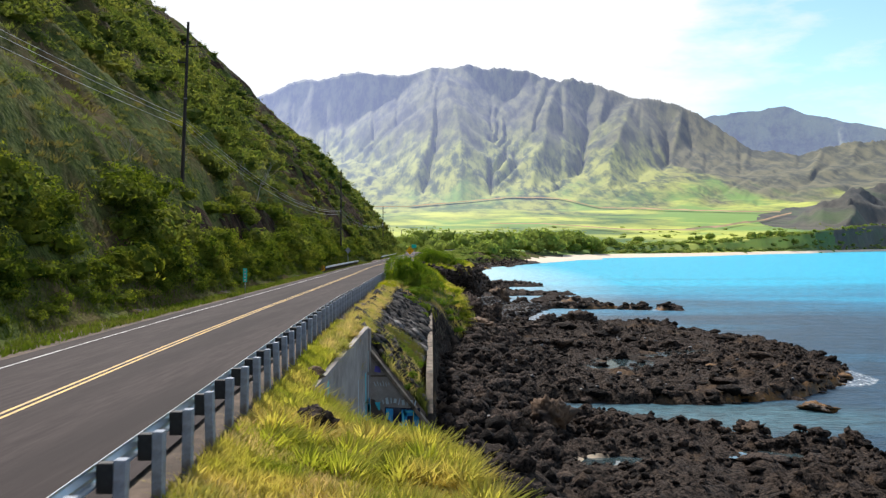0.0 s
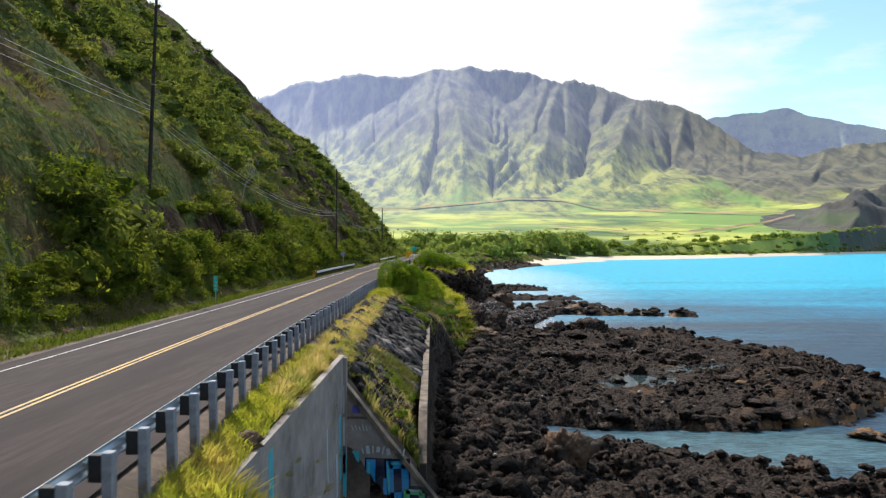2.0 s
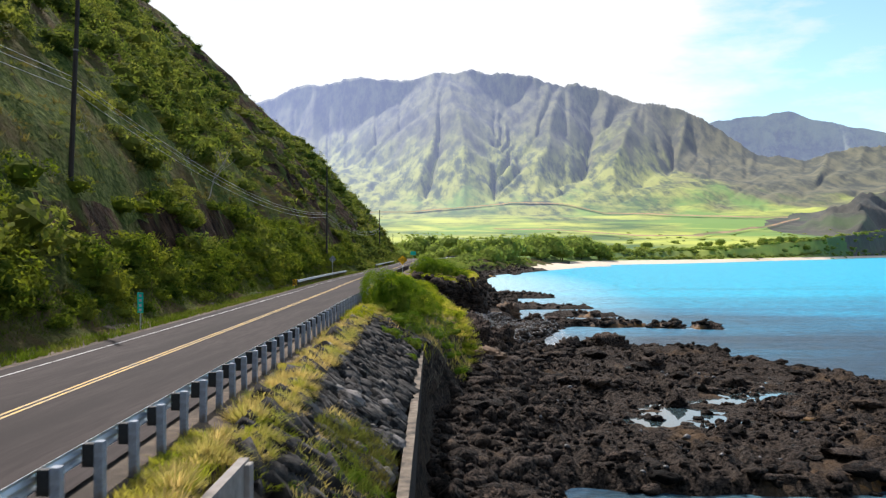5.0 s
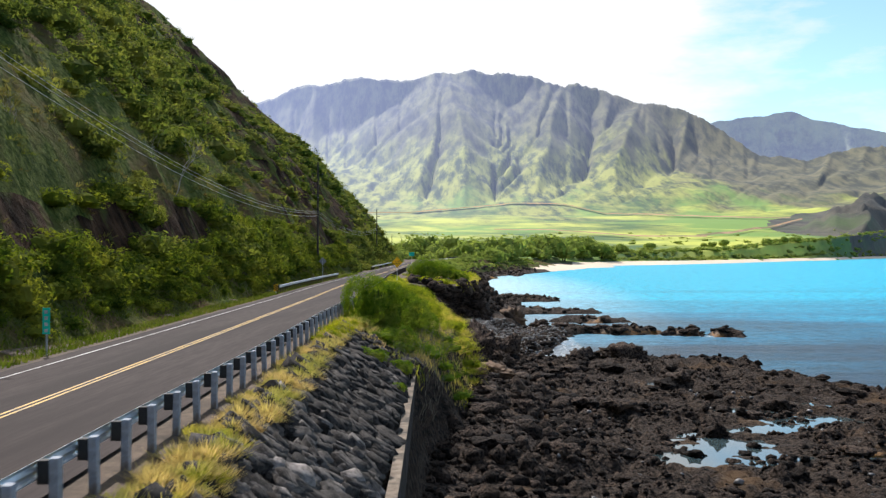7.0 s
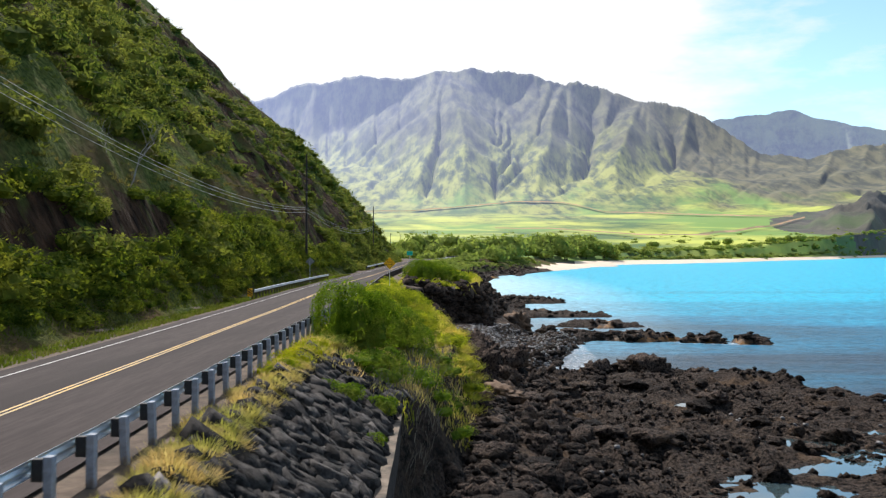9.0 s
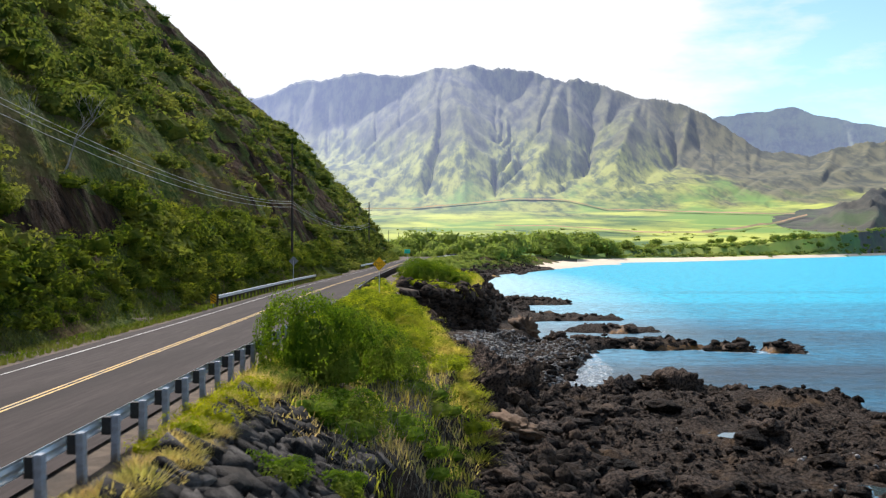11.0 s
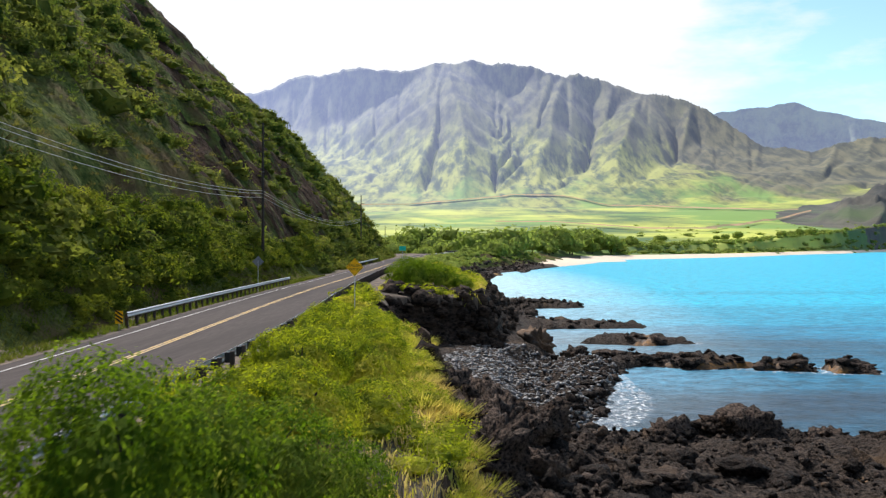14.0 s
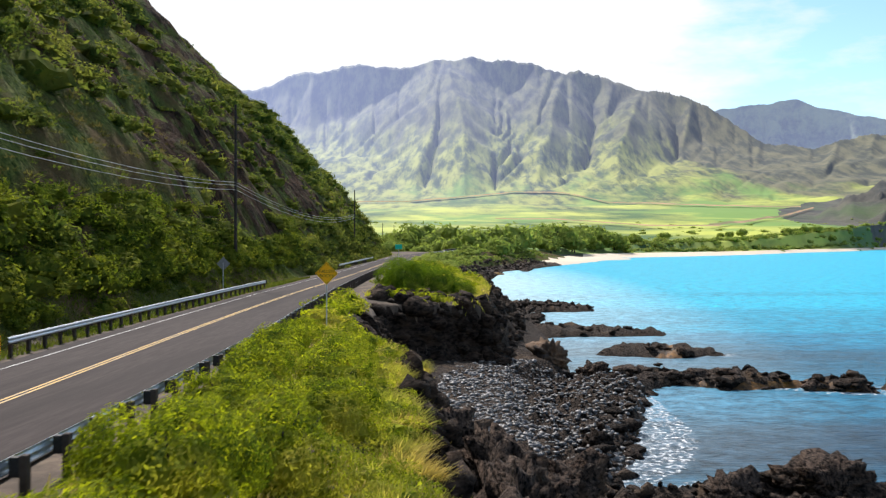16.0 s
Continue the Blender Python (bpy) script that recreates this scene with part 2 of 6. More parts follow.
# ---- mesh helpers ----
def mesh_np(name, verts, faces, smooth=False):
    """A mesh from arrays: faces all with the same number of corners."""
    verts, faces = np.asarray(verts, np.float32), np.asarray(faces, np.int32)
    me = bpy.data.meshes.new(name)
    k = faces.shape[1]
    me.vertices.add(len(verts))
    me.vertices.foreach_set("co", verts.ravel())
    me.loops.add(faces.size)
    me.loops.foreach_set("vertex_index", faces.ravel())
    me.polygons.add(len(faces))
    me.polygons.foreach_set("loop_start", np.arange(0, faces.size, k, dtype=np.int32))
    if smooth:
        me.polygons.foreach_set("use_smooth", np.ones(len(faces), bool))
    me.update(calc_edges=True)
    me.validate()
    return me


def part(name, data, material, parent=None, label="", m=None):
    """One mesh object, from a bmesh or a mesh, under a thing or a part."""
    if isinstance(data, bmesh.types.BMesh):
        me = bpy.data.meshes.new(name)
        data.to_mesh(me)
        data.free()
    else:
        me = data
    if material is not None and not me.materials:
        me.materials.append(material)
    ob = new(name, me)
    if parent is not None:
        ob.parent = parent
    if m is not None:
        ob.matrix_basis = m
    if label:
        tagged(ob, label=label)
    return ob


def empty(name, m, **tags):
    ob = new(name)
    ob.empty_display_size = 0.1
    ob.matrix_basis = m
    return tagged(ob, **tags)


def box(bm, sx, sy, sz, m=Matrix(), bevel=0.0):
    r = bmesh.ops.create_cube(bm, size=1.0, matrix=m @ Matrix.Diagonal((sx, sy, sz, 1)))
    if bevel:
        es = list({e for v in r["verts"] for e in v.link_edges})
        bmesh.ops.bevel(bm, geom=es, offset=bevel, segments=1, affect="EDGES", profile=0.7)
    return bm


def boxed(sx, sy, sz, m=Matrix(), bevel=0.0):
    return box(bmesh.new(), sx, sy, sz, m, bevel)


def tube(bm, pts, radii, n=6):
    """A tapered tube along points."""
    rings = []
    for i, p in enumerate(pts):
        a, b = Vector(pts[max(i - 1, 0)]), Vector(pts[min(i + 1, len(pts) - 1)])
        q = (b - a).to_track_quat("Z", "Y")
        rings.append([bm.verts.new(Vector(p) + q @ Vector((radii[i] * math.cos(t), radii[i] * math.sin(t), 0)))
                      for t in (2 * math.pi * j / n for j in range(n))])
    for r, s in zip(rings, rings[1:]):
        for j in range(n):
            bm.faces.new((r[j], r[(j + 1) % n], s[(j + 1) % n], s[j]))
    bm.faces.new(rings[-1])
    bm.faces.new(rings[0][::-1])
    return bm


def vnoise(x, y, scale, seed=0, octaves=4, gain=0.5):
    """Smooth value noise of arrays, about -1 to 1."""
    x, y = np.asarray(x, float), np.asarray(y, float)
    rng = np.random.RandomState(seed + 11)
    table = rng.rand(64, 64) * 2 - 1
    out, amp, f, tot = 0, 1.0, 1.0 / scale, 0
    for o in range(octaves):
        u, v = x * f + o * 17.3, y * f + o * 9.1
        i, j = np.floor(u).astype(int), np.floor(v).astype(int)
        a, b = u - i, v - j
        a, b = a * a * (3 - 2 * a), b * b * (3 - 2 * b)
        g = lambda p, q: table[(i + p) % 64, (j + q) % 64]
        out = out + amp * ((g(0, 0) * (1 - a) + g(1, 0) * a) * (1 - b) + (g(0, 1) * (1 - a) + g(1, 1) * a) * b)
        tot += amp
        amp, f = amp * gain, f * 2.03
    return out / tot


def sstep(a, b, x):
    t = np.clip((np.asarray(x, float) - a) / (b - a), 0, 1)
    return t * t * (3 - 2 * t)


# ---- plan: the road's line, the coast's section ----
ROAD_Y = [-80, 0, 20, 34, 55, 70, 90, 100, 118, 127, 146, 163, 190, 217, 247, 300, 340, 400, 450, 520, 640]
ROAD_X = [-4.2, -8.4, -9.6, -10.4, -11.4, -12.05, -12.65, -13.1, -13.8, -14.2, -15.0, -15.7, -16.3, -16.2, -16.1, -16.4, -16.4, -14.5, -11, -3, 30]
ROAD_Z = [10.4, 9.75, 9.58, 9.47, 9.27, 9.1, 8.98, 8.88, 8.72, 8.62, 8.5, 8.36, 8.2, 8.1, 8.05, 7.95, 7.9, 7.8, 7.6, 7.2, 5.5]
RAIL_Y = [-20, 0, 20, 34, 55, 70, 90, 100, 118, 135, 146, 160, 190, 222, 258]
RAIL_X = [-2.6, -3.8, -4.95, -5.75, -6.75, -7.2, -7.85, -8.15, -8.5, -9.0, -9.4, -10.3, -11.6, -12.3, -12.6]


def smooth_table(ys, vs, w=9.0):
    gy = np.arange(ys[0], ys[-1] + 0.01, 1.0)
    gv = np.interp(gy, ys, vs)
    k = np.exp(-0.5 * (np.arange(-20, 21) / (w / 2)) ** 2)
    gv2 = np.convolve(np.pad(gv, 20, mode="reflect", reflect_type="odd"), k / k.sum(), mode="valid")
    return gy, gv2


_rx, _rz, _rl = smooth_table(ROAD_Y, ROAD_X), smooth_table(ROAD_Y, ROAD_Z), smooth_table(RAIL_Y, RAIL_X)
road_x = lambda y: np.interp(y, *_rx)
road_z = lambda y: np.interp(y, *_rz)
rail_x = lambda y: np.interp(y, *_rl)

# sections of the seaward side: y, then (x, z) of verge edge, slope foot, drop foot, inner rocks
SECTIONS = [
    (-60, (-0.5, 9.6), (3.0, 8.4), (5.5, 2.2), (9, 1.2)),
    (8, (-2.6, 9.2), (0.9, 8.2), (3.0, 2.4), (6, 1.3)),
    (19, (-3.4, 9.0), (0.6, 8.2), (2.6, 2.4), (6, 1.2)),
    (22.6, (-3.7, 8.95), (0.1, 8.1), (2.0, 2.6), (5, 1.1)),
    (24.0, (-3.9, 8.9), (-1.6, 8.0), (1.4, 2.6), (5, 1.0)),
    (26.0, (-4.2, 8.8), (-3.0, 7.8), (0.6, 2.8), (4, 1.0)),
    (27.8, (-4.4, 8.7), (-4.2, 7.2), (0.4, 2.8), (4, 1.0)),
    (32.5, (-4.45, 9.0), (-4.25, 4.2), (0.2, 2.8), (4, 1.0)),
    (44.4, (-4.75, 9.1), (-4.45, 4.0), (-0.6, 2.6), (4, 1.6)),
    (45.2, (-4.9, 9.1), (-1.5, 5.0), (-0.6, 2.6), (4, 1.6)),
    (49, (-5.0, 9.05), (-2.1, 6.4), (-0.9, 2.4), (4, 1.6)),
    (60, (-5.5, 8.95), (-2.15, 6.45), (-1.3, 2.2), (4, 1.0)),
    (88, (-6.4, 8.8), (-2.75, 6.45), (-1.6, 2.4), (3.6, 1.6)),
    (95, (-6.3, 8.9), (-1.8, 6.6), (0.2, 3.2), (4.0, 2.0)),
    (112, (-6.0, 8.9), (-0.5, 7.0), (1.4, 3.4), (5.0, 1.8)),
    (118, (-6.0, 8.8), (0.2, 6.6), (1.7, 3.3), (5.0, 1.7)),
    (124, (-6.0, 8.7), (-0.9, 6.8), (0.9, 3.2), (5.0, 1.5)),
    (131, (-6.0, 8.7), (-1.5, 6.9), (0.5, 3.2), (5.0, 1.4)),
    (143, (-6.4, 8.5), (-2.8, 6.7), (-0.6, 3.2), (4.5, 1.6)),
    (149, (-6.9, 8.4), (-3.6, 6.8), (-1.4, 2.9), (4.0, 1.5)),
    (152.5, (-7.4, 8.4), (-1.6, 5.6), (0.0, 2.6), (4.0, 1.5)),
    (156, (-7.9, 8.4), (-5.2, 6.9), (-3.2, 2.6), (3.6, 1.5)),
    (166, (-9.2, 8.3), (-7.6, 7.2), (-5.4, 2.6), (3.0, 1.7)),
    (182, (-9.4, 8.2), (-7.4, 7.4), (-5.4, 2.8), (4.0, 2.2)),
    (187, (-9.4, 8.2), (2.0, 7.5), (4.2, 2.6), (8.0, 2.0)),
    (205, (-9.4, 8.4), (3.0, 7.8), (6.5, 2.4), (10.0, 1.0)),
    (225, (-9.0, 8.6), (3.6, 7.4), (8.0, 2.2), (11.0, 0.6)),
    (260, (-9.0, 8.4), (3.0, 6.6), (8.0, 2.2), (11.0, 0.6)),
    (340, (-9.0, 7.8), (-2.0, 5.5), (3.0, 2.0), (6.5, 0.4)),
    (400, (-4.0, 7.0), (0.0, 5.0), (5.0, 1.8), (9.0, 0.4)),
    (470, (5.0, 5.6), (8.0, 4.0), (10.0, 1.8), (16.0, 0.5)),
    (640, (50.0, 4.5), (56.0, 3.0), (62.0, 1.6), (80.0, 0.6)),
]
_sy = [s[0] for s in SECTIONS]


def section(y):
    return [(np.interp(y, _sy, [s[k][0] for s in SECTIONS]), np.interp(y, _sy, [s[k][1] for s in SECTIONS])) for k in (1, 2, 3, 4)]


# outlines of the lava shelves, at sea level
REEFS = [
    [(-2, 96), (4, 80), (11, 78), (20, 77), (29, 80.5), (38, 93), (40, 100), (41.5, 118), (36, 131), (31, 142.5), (26, 147), (22, 149.5), (12, 148.5), (8.3, 146), (4, 148), (-2, 150)],
    [(-2, 60), (3, 71.5), (11.5, 69.5), (15, 65.5), (19, 63), (23, 60.5), (26.5, 57), (36, 48), (50, 30), (60, -60), (-2, -60)],
    [(-4, 145), (8, 148), (10, 158), (13, 169), (15.5, 178), (17, 182), (6, 192), (-4, 192)],
    [(12, 190), (14, 180.5), (20, 187), (25, 183.5), (28, 185), (31, 186), (28, 191), (20, 193)],
    [(31.5, 183.5), (36, 183), (37.5, 186.5), (32, 188)],
    [(38.6, 181.5), (43, 181), (43.5, 185.5), (39.5, 185.5)],
    [(16.5, 209), (24, 206), (31, 209), (30, 213), (20, 215)],
    [(9, 227), (16, 229), (28, 230), (29, 234), (20, 240), (10, 240)],
    [(8, 270), (16, 271), (25, 273), (25, 279), (16, 283), (8, 286)],
    [(8, 250), (13, 249), (14, 256), (8, 258)],
    [(18, 520), (26, 470), (30, 500), (70, 640), (104, 676), (98, 694), (60, 700), (30, 640)],
]


# tide pools: centre and half widths
POOLS = [(17.8, 99.5, 3.2, 2.2), (15.2, 96.0, 2.4, 1.4), (22.5, 105.5, 2.2, 1.4), (27.5, 109, 2.8, 1.3), (21, 113, 2.6, 1.0), (31, 116, 2.0, 1.0), (9.5, 55, 2.2, 0.9), (18.5, 56.5, 1.5, 0.7), (19, 128, 0.9, 0.5), (26, 97, 1.6, 0.8)]


def in_pool(x, y):
    k = np.zeros(np.shape(x), bool)
    for px_, py_, wx, wy in POOLS:
        k |= ((x - px_) / wx) ** 2 + ((y - py_) / (wy * 1.3)) ** 2 < 1.0
    return k


def poly_dist(px, py, poly):
    """Signed distance to an outline, positive inside."""
    inside = np.zeros(px.shape, bool)
    best = np.full(px.shape, 1e9)
    n = len(poly)
    for i in range(n):
        (x0, y0), (x1, y1) = poly[i], poly[(i + 1) % n]
        dx, dy = x1 - x0, y1 - y0
        t = np.clip(((px - x0) * dx + (py - y0) * dy) / (dx * dx + dy * dy), 0, 1)
        best = np.minimum(best, np.hypot(px - x0 - t * dx, py - y0 - t * dy))
        if dy:
            cross = ((y0 > py) != (y1 > py)) & (px < dx * (py - y0) / dy + x0)
            inside ^= cross
    return np.where(inside, best, -best)


def hill_rise(d):
    """Height of the hillside over the road, by the distance from its foot."""
    d = np.maximum(d, 0)
    return np.interp(d, [0, 2.5, 8, 30, 45, 60, 80, 140, 400], [0, 2.2, 12.0, 37, 49, 63, 81.5, 133, 320])


def hill_foot(y):
    y = np.asarray(y, float)
    bend = np.maximum(y - 385, 0)
    return np.where(y < 340, road_x(y), road_x(340)) - 7.0 - 0.0019 * bend * bend


def ground_z(x, y):
    x, y = np.asarray(x, float), np.asarray(y, float)
    rz, o, rl = road_z(y), x - road_x(y), rail_x(y)
    (ax, az), (bx, bz), (cx, cz), (dx, dz) = section(y)
    rail = np.minimum(np.where(y < 250, rl, ax - 2.5), ax - 0.4)
    # seaward side
    t1 = np.clip((x - rail) / np.maximum(ax - rail, 0.2), 0, 1)
    t2 = np.clip((x - ax) / np.maximum(bx - ax, 0.1), 0, 1)
    t3 = np.clip((x - bx) / np.maximum(cx - bx, 0.1), 0, 1)
    t4 = np.clip((x - cx) / np.maximum(dx - cx, 0.1), 0, 1)
    bank = rz - 0.06 + (az - rz + 0.06) * t1 + (bz - az) * t2 + (cz - bz) * t3 + (dz - cz) * t4
    past = np.maximum(x - dx, 0)
    bank = bank - past * 0.16
    reef = np.full(x.shape, -9.0)
    for poly in REEFS:
        reef = np.maximum(reef, poly_dist(x + 1.2 * vnoise(x, y, 4, 3), y + 1.2 * vnoise(x, y, 4, 4), poly))
    rough = vnoise(x, y, 9, 7, 5, 0.6)
    ridge = 1 - np.abs(vnoise(x, y, 5, 8, 5, 0.6)) * 2
    fine = 1 - np.abs(vnoise(x, y, 1.7, 9, 3, 0.6)) * 2.4
    shelf = np.clip(reef * 0.6, -3.0, 0.5) + np.where(reef > 0, (0.3 + 0.85 * sstep(-0.35, 0.45, vnoise(x, y, 16, 19, 2) - 0.25 * sstep(9, 16, x))) * (0.5 * rough + 0.36 * ridge + 0.42 * fine) - 0.02, 0.2 * rough)
    crack = np.exp(-np.abs(vnoise(x, y, 6, 14, 3)) / 0.05) + 0.7 * np.exp(-np.abs(vnoise(x, y, 2.6, 15, 2)) / 0.07)
    shelf = shelf - np.where(reef > 0.3, 0.55 * crack, 0) + np.where(reef > 0.3, 0.32 * np.abs(vnoise(x, y, 1.3, 16, 2)) * 2 - 0.1, 0)
    shelf = shelf + np.where(reef > 0.2, 0.4 * vnoise(x, y, 0.75, 27, 1) * np.abs(vnoise(x, y, 9, 28, 2)) * 2, 0)
    calm = np.ones(x.shape)
    for px_, py_, wx, wy in POOLS:
        dip = np.clip(1.7 * np.exp(-((x - px_ + vnoise(x, y, 3, 12)) / (wx * 1.25)) ** 2 - ((y - py_ + vnoise(x, y, 3, 13)) / (wy * 1.6)) ** 2), 0, 1)
        shelf = shelf * (1 - dip) + (0.4 + 0.3 * vnoise(x, y, 2.2, 17, 3)) * dip
        calm = np.minimum(calm, 1 - dip)
    step = sstep(-0.3, 1.5, x - cx)
    sea = np.where(past > 0, np.maximum(bank - past * 0.5, shelf), np.maximum(bank, shelf))
    out = np.where(x > cx, np.maximum(sea, -3.0) + step * calm * (0.35 + 0.4 * np.exp(-((x - cx - 3) / 4) ** 2) * (y > 40) * (y < 96)) * np.where(reef > -1, ridge * 0.8 + rough, 0.3 * rough), bank)
    # crags on the bare cliffs
    steep = np.exp(-(((x - (bx + cx) / 2) / np.maximum(cx - bx, 0.6)) ** 2)) * (y > 93)
    out = out + steep * 0.9 * vnoise(x, y, 3, 5, 4)
    # landward side
    d = hill_foot(y) - x
    gul = vnoise(x * 0.8, y, 13, 21, 4) * np.clip(d, 0, 16) * 0.2 + vnoise(x, y, 30, 22, 4) * np.clip(d - 4, 0, 50) * 0.11
    hill = rz - 0.1 + hill_rise(d + gul * (d > 0)) + (0.35 * vnoise(x, y, 2.5, 23, 3) + 1.8 * (0.5 - np.abs(vnoise(x, y, 7, 26, 2)))) * np.clip(d / 3, 0, 1)
    rugged = sstep(4, 7, d) * sstep(188, 204, y) * sstep(336, 318, y) * 1.5 * vnoise(x, y, 3.4, 127, 3) + sstep(32, 40, d) * sstep(255, 275, y) * 3.2 * vnoise(x, y, 9, 128, 3)
    hill = hill + rugged
    verge = rz - 0.08 - 0.12 * sstep(-4.4, -6.0, o)
    return np.where(x > rail, out, np.where(x < hill_foot(y), hill, verge))


def grid_mesh(name, xs, ys, zf, smooth=False):
    gx, gy = np.meshgrid(xs, ys)
    z = zf(gx, gy)
    v = np.stack([gx, gy, z], -1).reshape(-1, 3)
    nx, ny = len(xs), len(ys)
    i = (np.arange(ny - 1)[:, None] * nx + np.arange(nx - 1)[None]).ravel()
    return mesh_np(name, v, np.stack([i, i + 1, i + nx + 1, i + nx], -1), smooth)


# ---- ground, sea and distance ----
def spaced(*runs):
    out = []
    for a, b, s in runs:
        out.extend(np.arange(a, b, s))
    return np.array(out + [runs[-1][1]])


GX = spaced((-520, -120, 12), (-120, -50, 3), (-50, -17, 0.9), (-17, -9, 0.7), (-9, 14, 0.34), (14, 46, 0.4), (46, 130, 7))
GY = spaced((-60, 8, 1.8), (8, 200, 0.45), (200, 300, 1.1), (300, 540, 1.6), (540, 720, 4))
gme = grid_mesh("ground", GX, GY, ground_z)
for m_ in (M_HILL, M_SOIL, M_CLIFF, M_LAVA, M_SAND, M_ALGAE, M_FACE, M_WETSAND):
    gme.materials.append(m_)
nf = len(gme.polygons)
cen = np.empty(nf * 3, np.float32)
gme.polygons.foreach_get("center", cen)
nrm = np.empty(nf * 3, np.float32)
gme.polygons.foreach_get("normal", nrm)
cen, nrm = cen.reshape(-1, 3), nrm.reshape(-1, 3)
fx, fy, fz = cen.T
(ax_, _), (bx_, _), (cx_, _), (dx_, _) = section(fy)
idx_ = np.where(fx < hill_foot(fy) + 0.3, 0, 1)
idx_ = np.where(fx > bx_ + 0.1, 2, idx_)
idx_ = np.where((fx > ax_ - 0.1) & (fy > 46) & (fy < 93), 2, idx_)
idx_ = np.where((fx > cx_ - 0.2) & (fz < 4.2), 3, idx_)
idx_ = np.where((fx > cx_) & (fy > 560), 4, idx_)
idx_ = np.where((idx_ == 3) & (fz < 0.42 + 0.1 * (fy > 176) + 0.7 * np.exp(-((fx - 34) / 7) ** 2 - ((fy - 85) / 9) ** 2)) & (fx > 22) & (fy < 215) & (vnoise(fx, fy, 9, 18, 4) > 0.02 - 0.16 * (fy > 176) - 0.3 * np.exp(-((fx - 34) / 7) ** 2 - ((fy - 85) / 9) ** 2)), 5, idx_)


def bare(x, y):
    """Where the rock shows through on the hillside: a cut bank, brown faces, the upper crest."""
    d, n = hill_foot(y) - x, vnoise(x * 1.6, y, 26, 24, 4)
    cut = (d > 3.7) & (d < 5.3 + 1.2 * n) & (y > 80) & (y < 138) & (n > -0.3)
    face = (d > 4.5) & (d < 30 - 0.05 * np.abs(y - 255)) & (y > 196) & (y < 322) & (vnoise(x * 0.5, y * 1.7, 11, 124, 4) > -0.2)
    crest = (d > 34) & (d < 100) & (y > 262) & (vnoise(x * 1.2, y * 0.6, 15, 125, 4) > -0.08)
    return cut | face | crest | ((n > 0.6) & (y > 100) & (y < 345) & (d > 4.5) & (d < 34))


idx_ = np.where((fy > 292) & ((idx_ == 2) | ((idx_ == 1) & (fx > road_x(fy) + 5))), 0, idx_)
idx_ = np.where((idx_ == 0) & (fx < hill_foot(fy)) & bare(fx, fy), 6, idx_)
idx_ = np.where((np.hypot((fx - 8.6) / 2.4, (fy - 54.8) / 1.0) < 1 + 0.4 * vnoise(fx, fy, 1.5, 25)) & (idx_ == 3), 7, idx_)
gme.polygons.foreach_set("material_index", idx_.astype(np.int32))
ground = tagged(part("ground", gme, None), kind="structure", label="steep green hillside, road bed and black lava shore", category="ground")


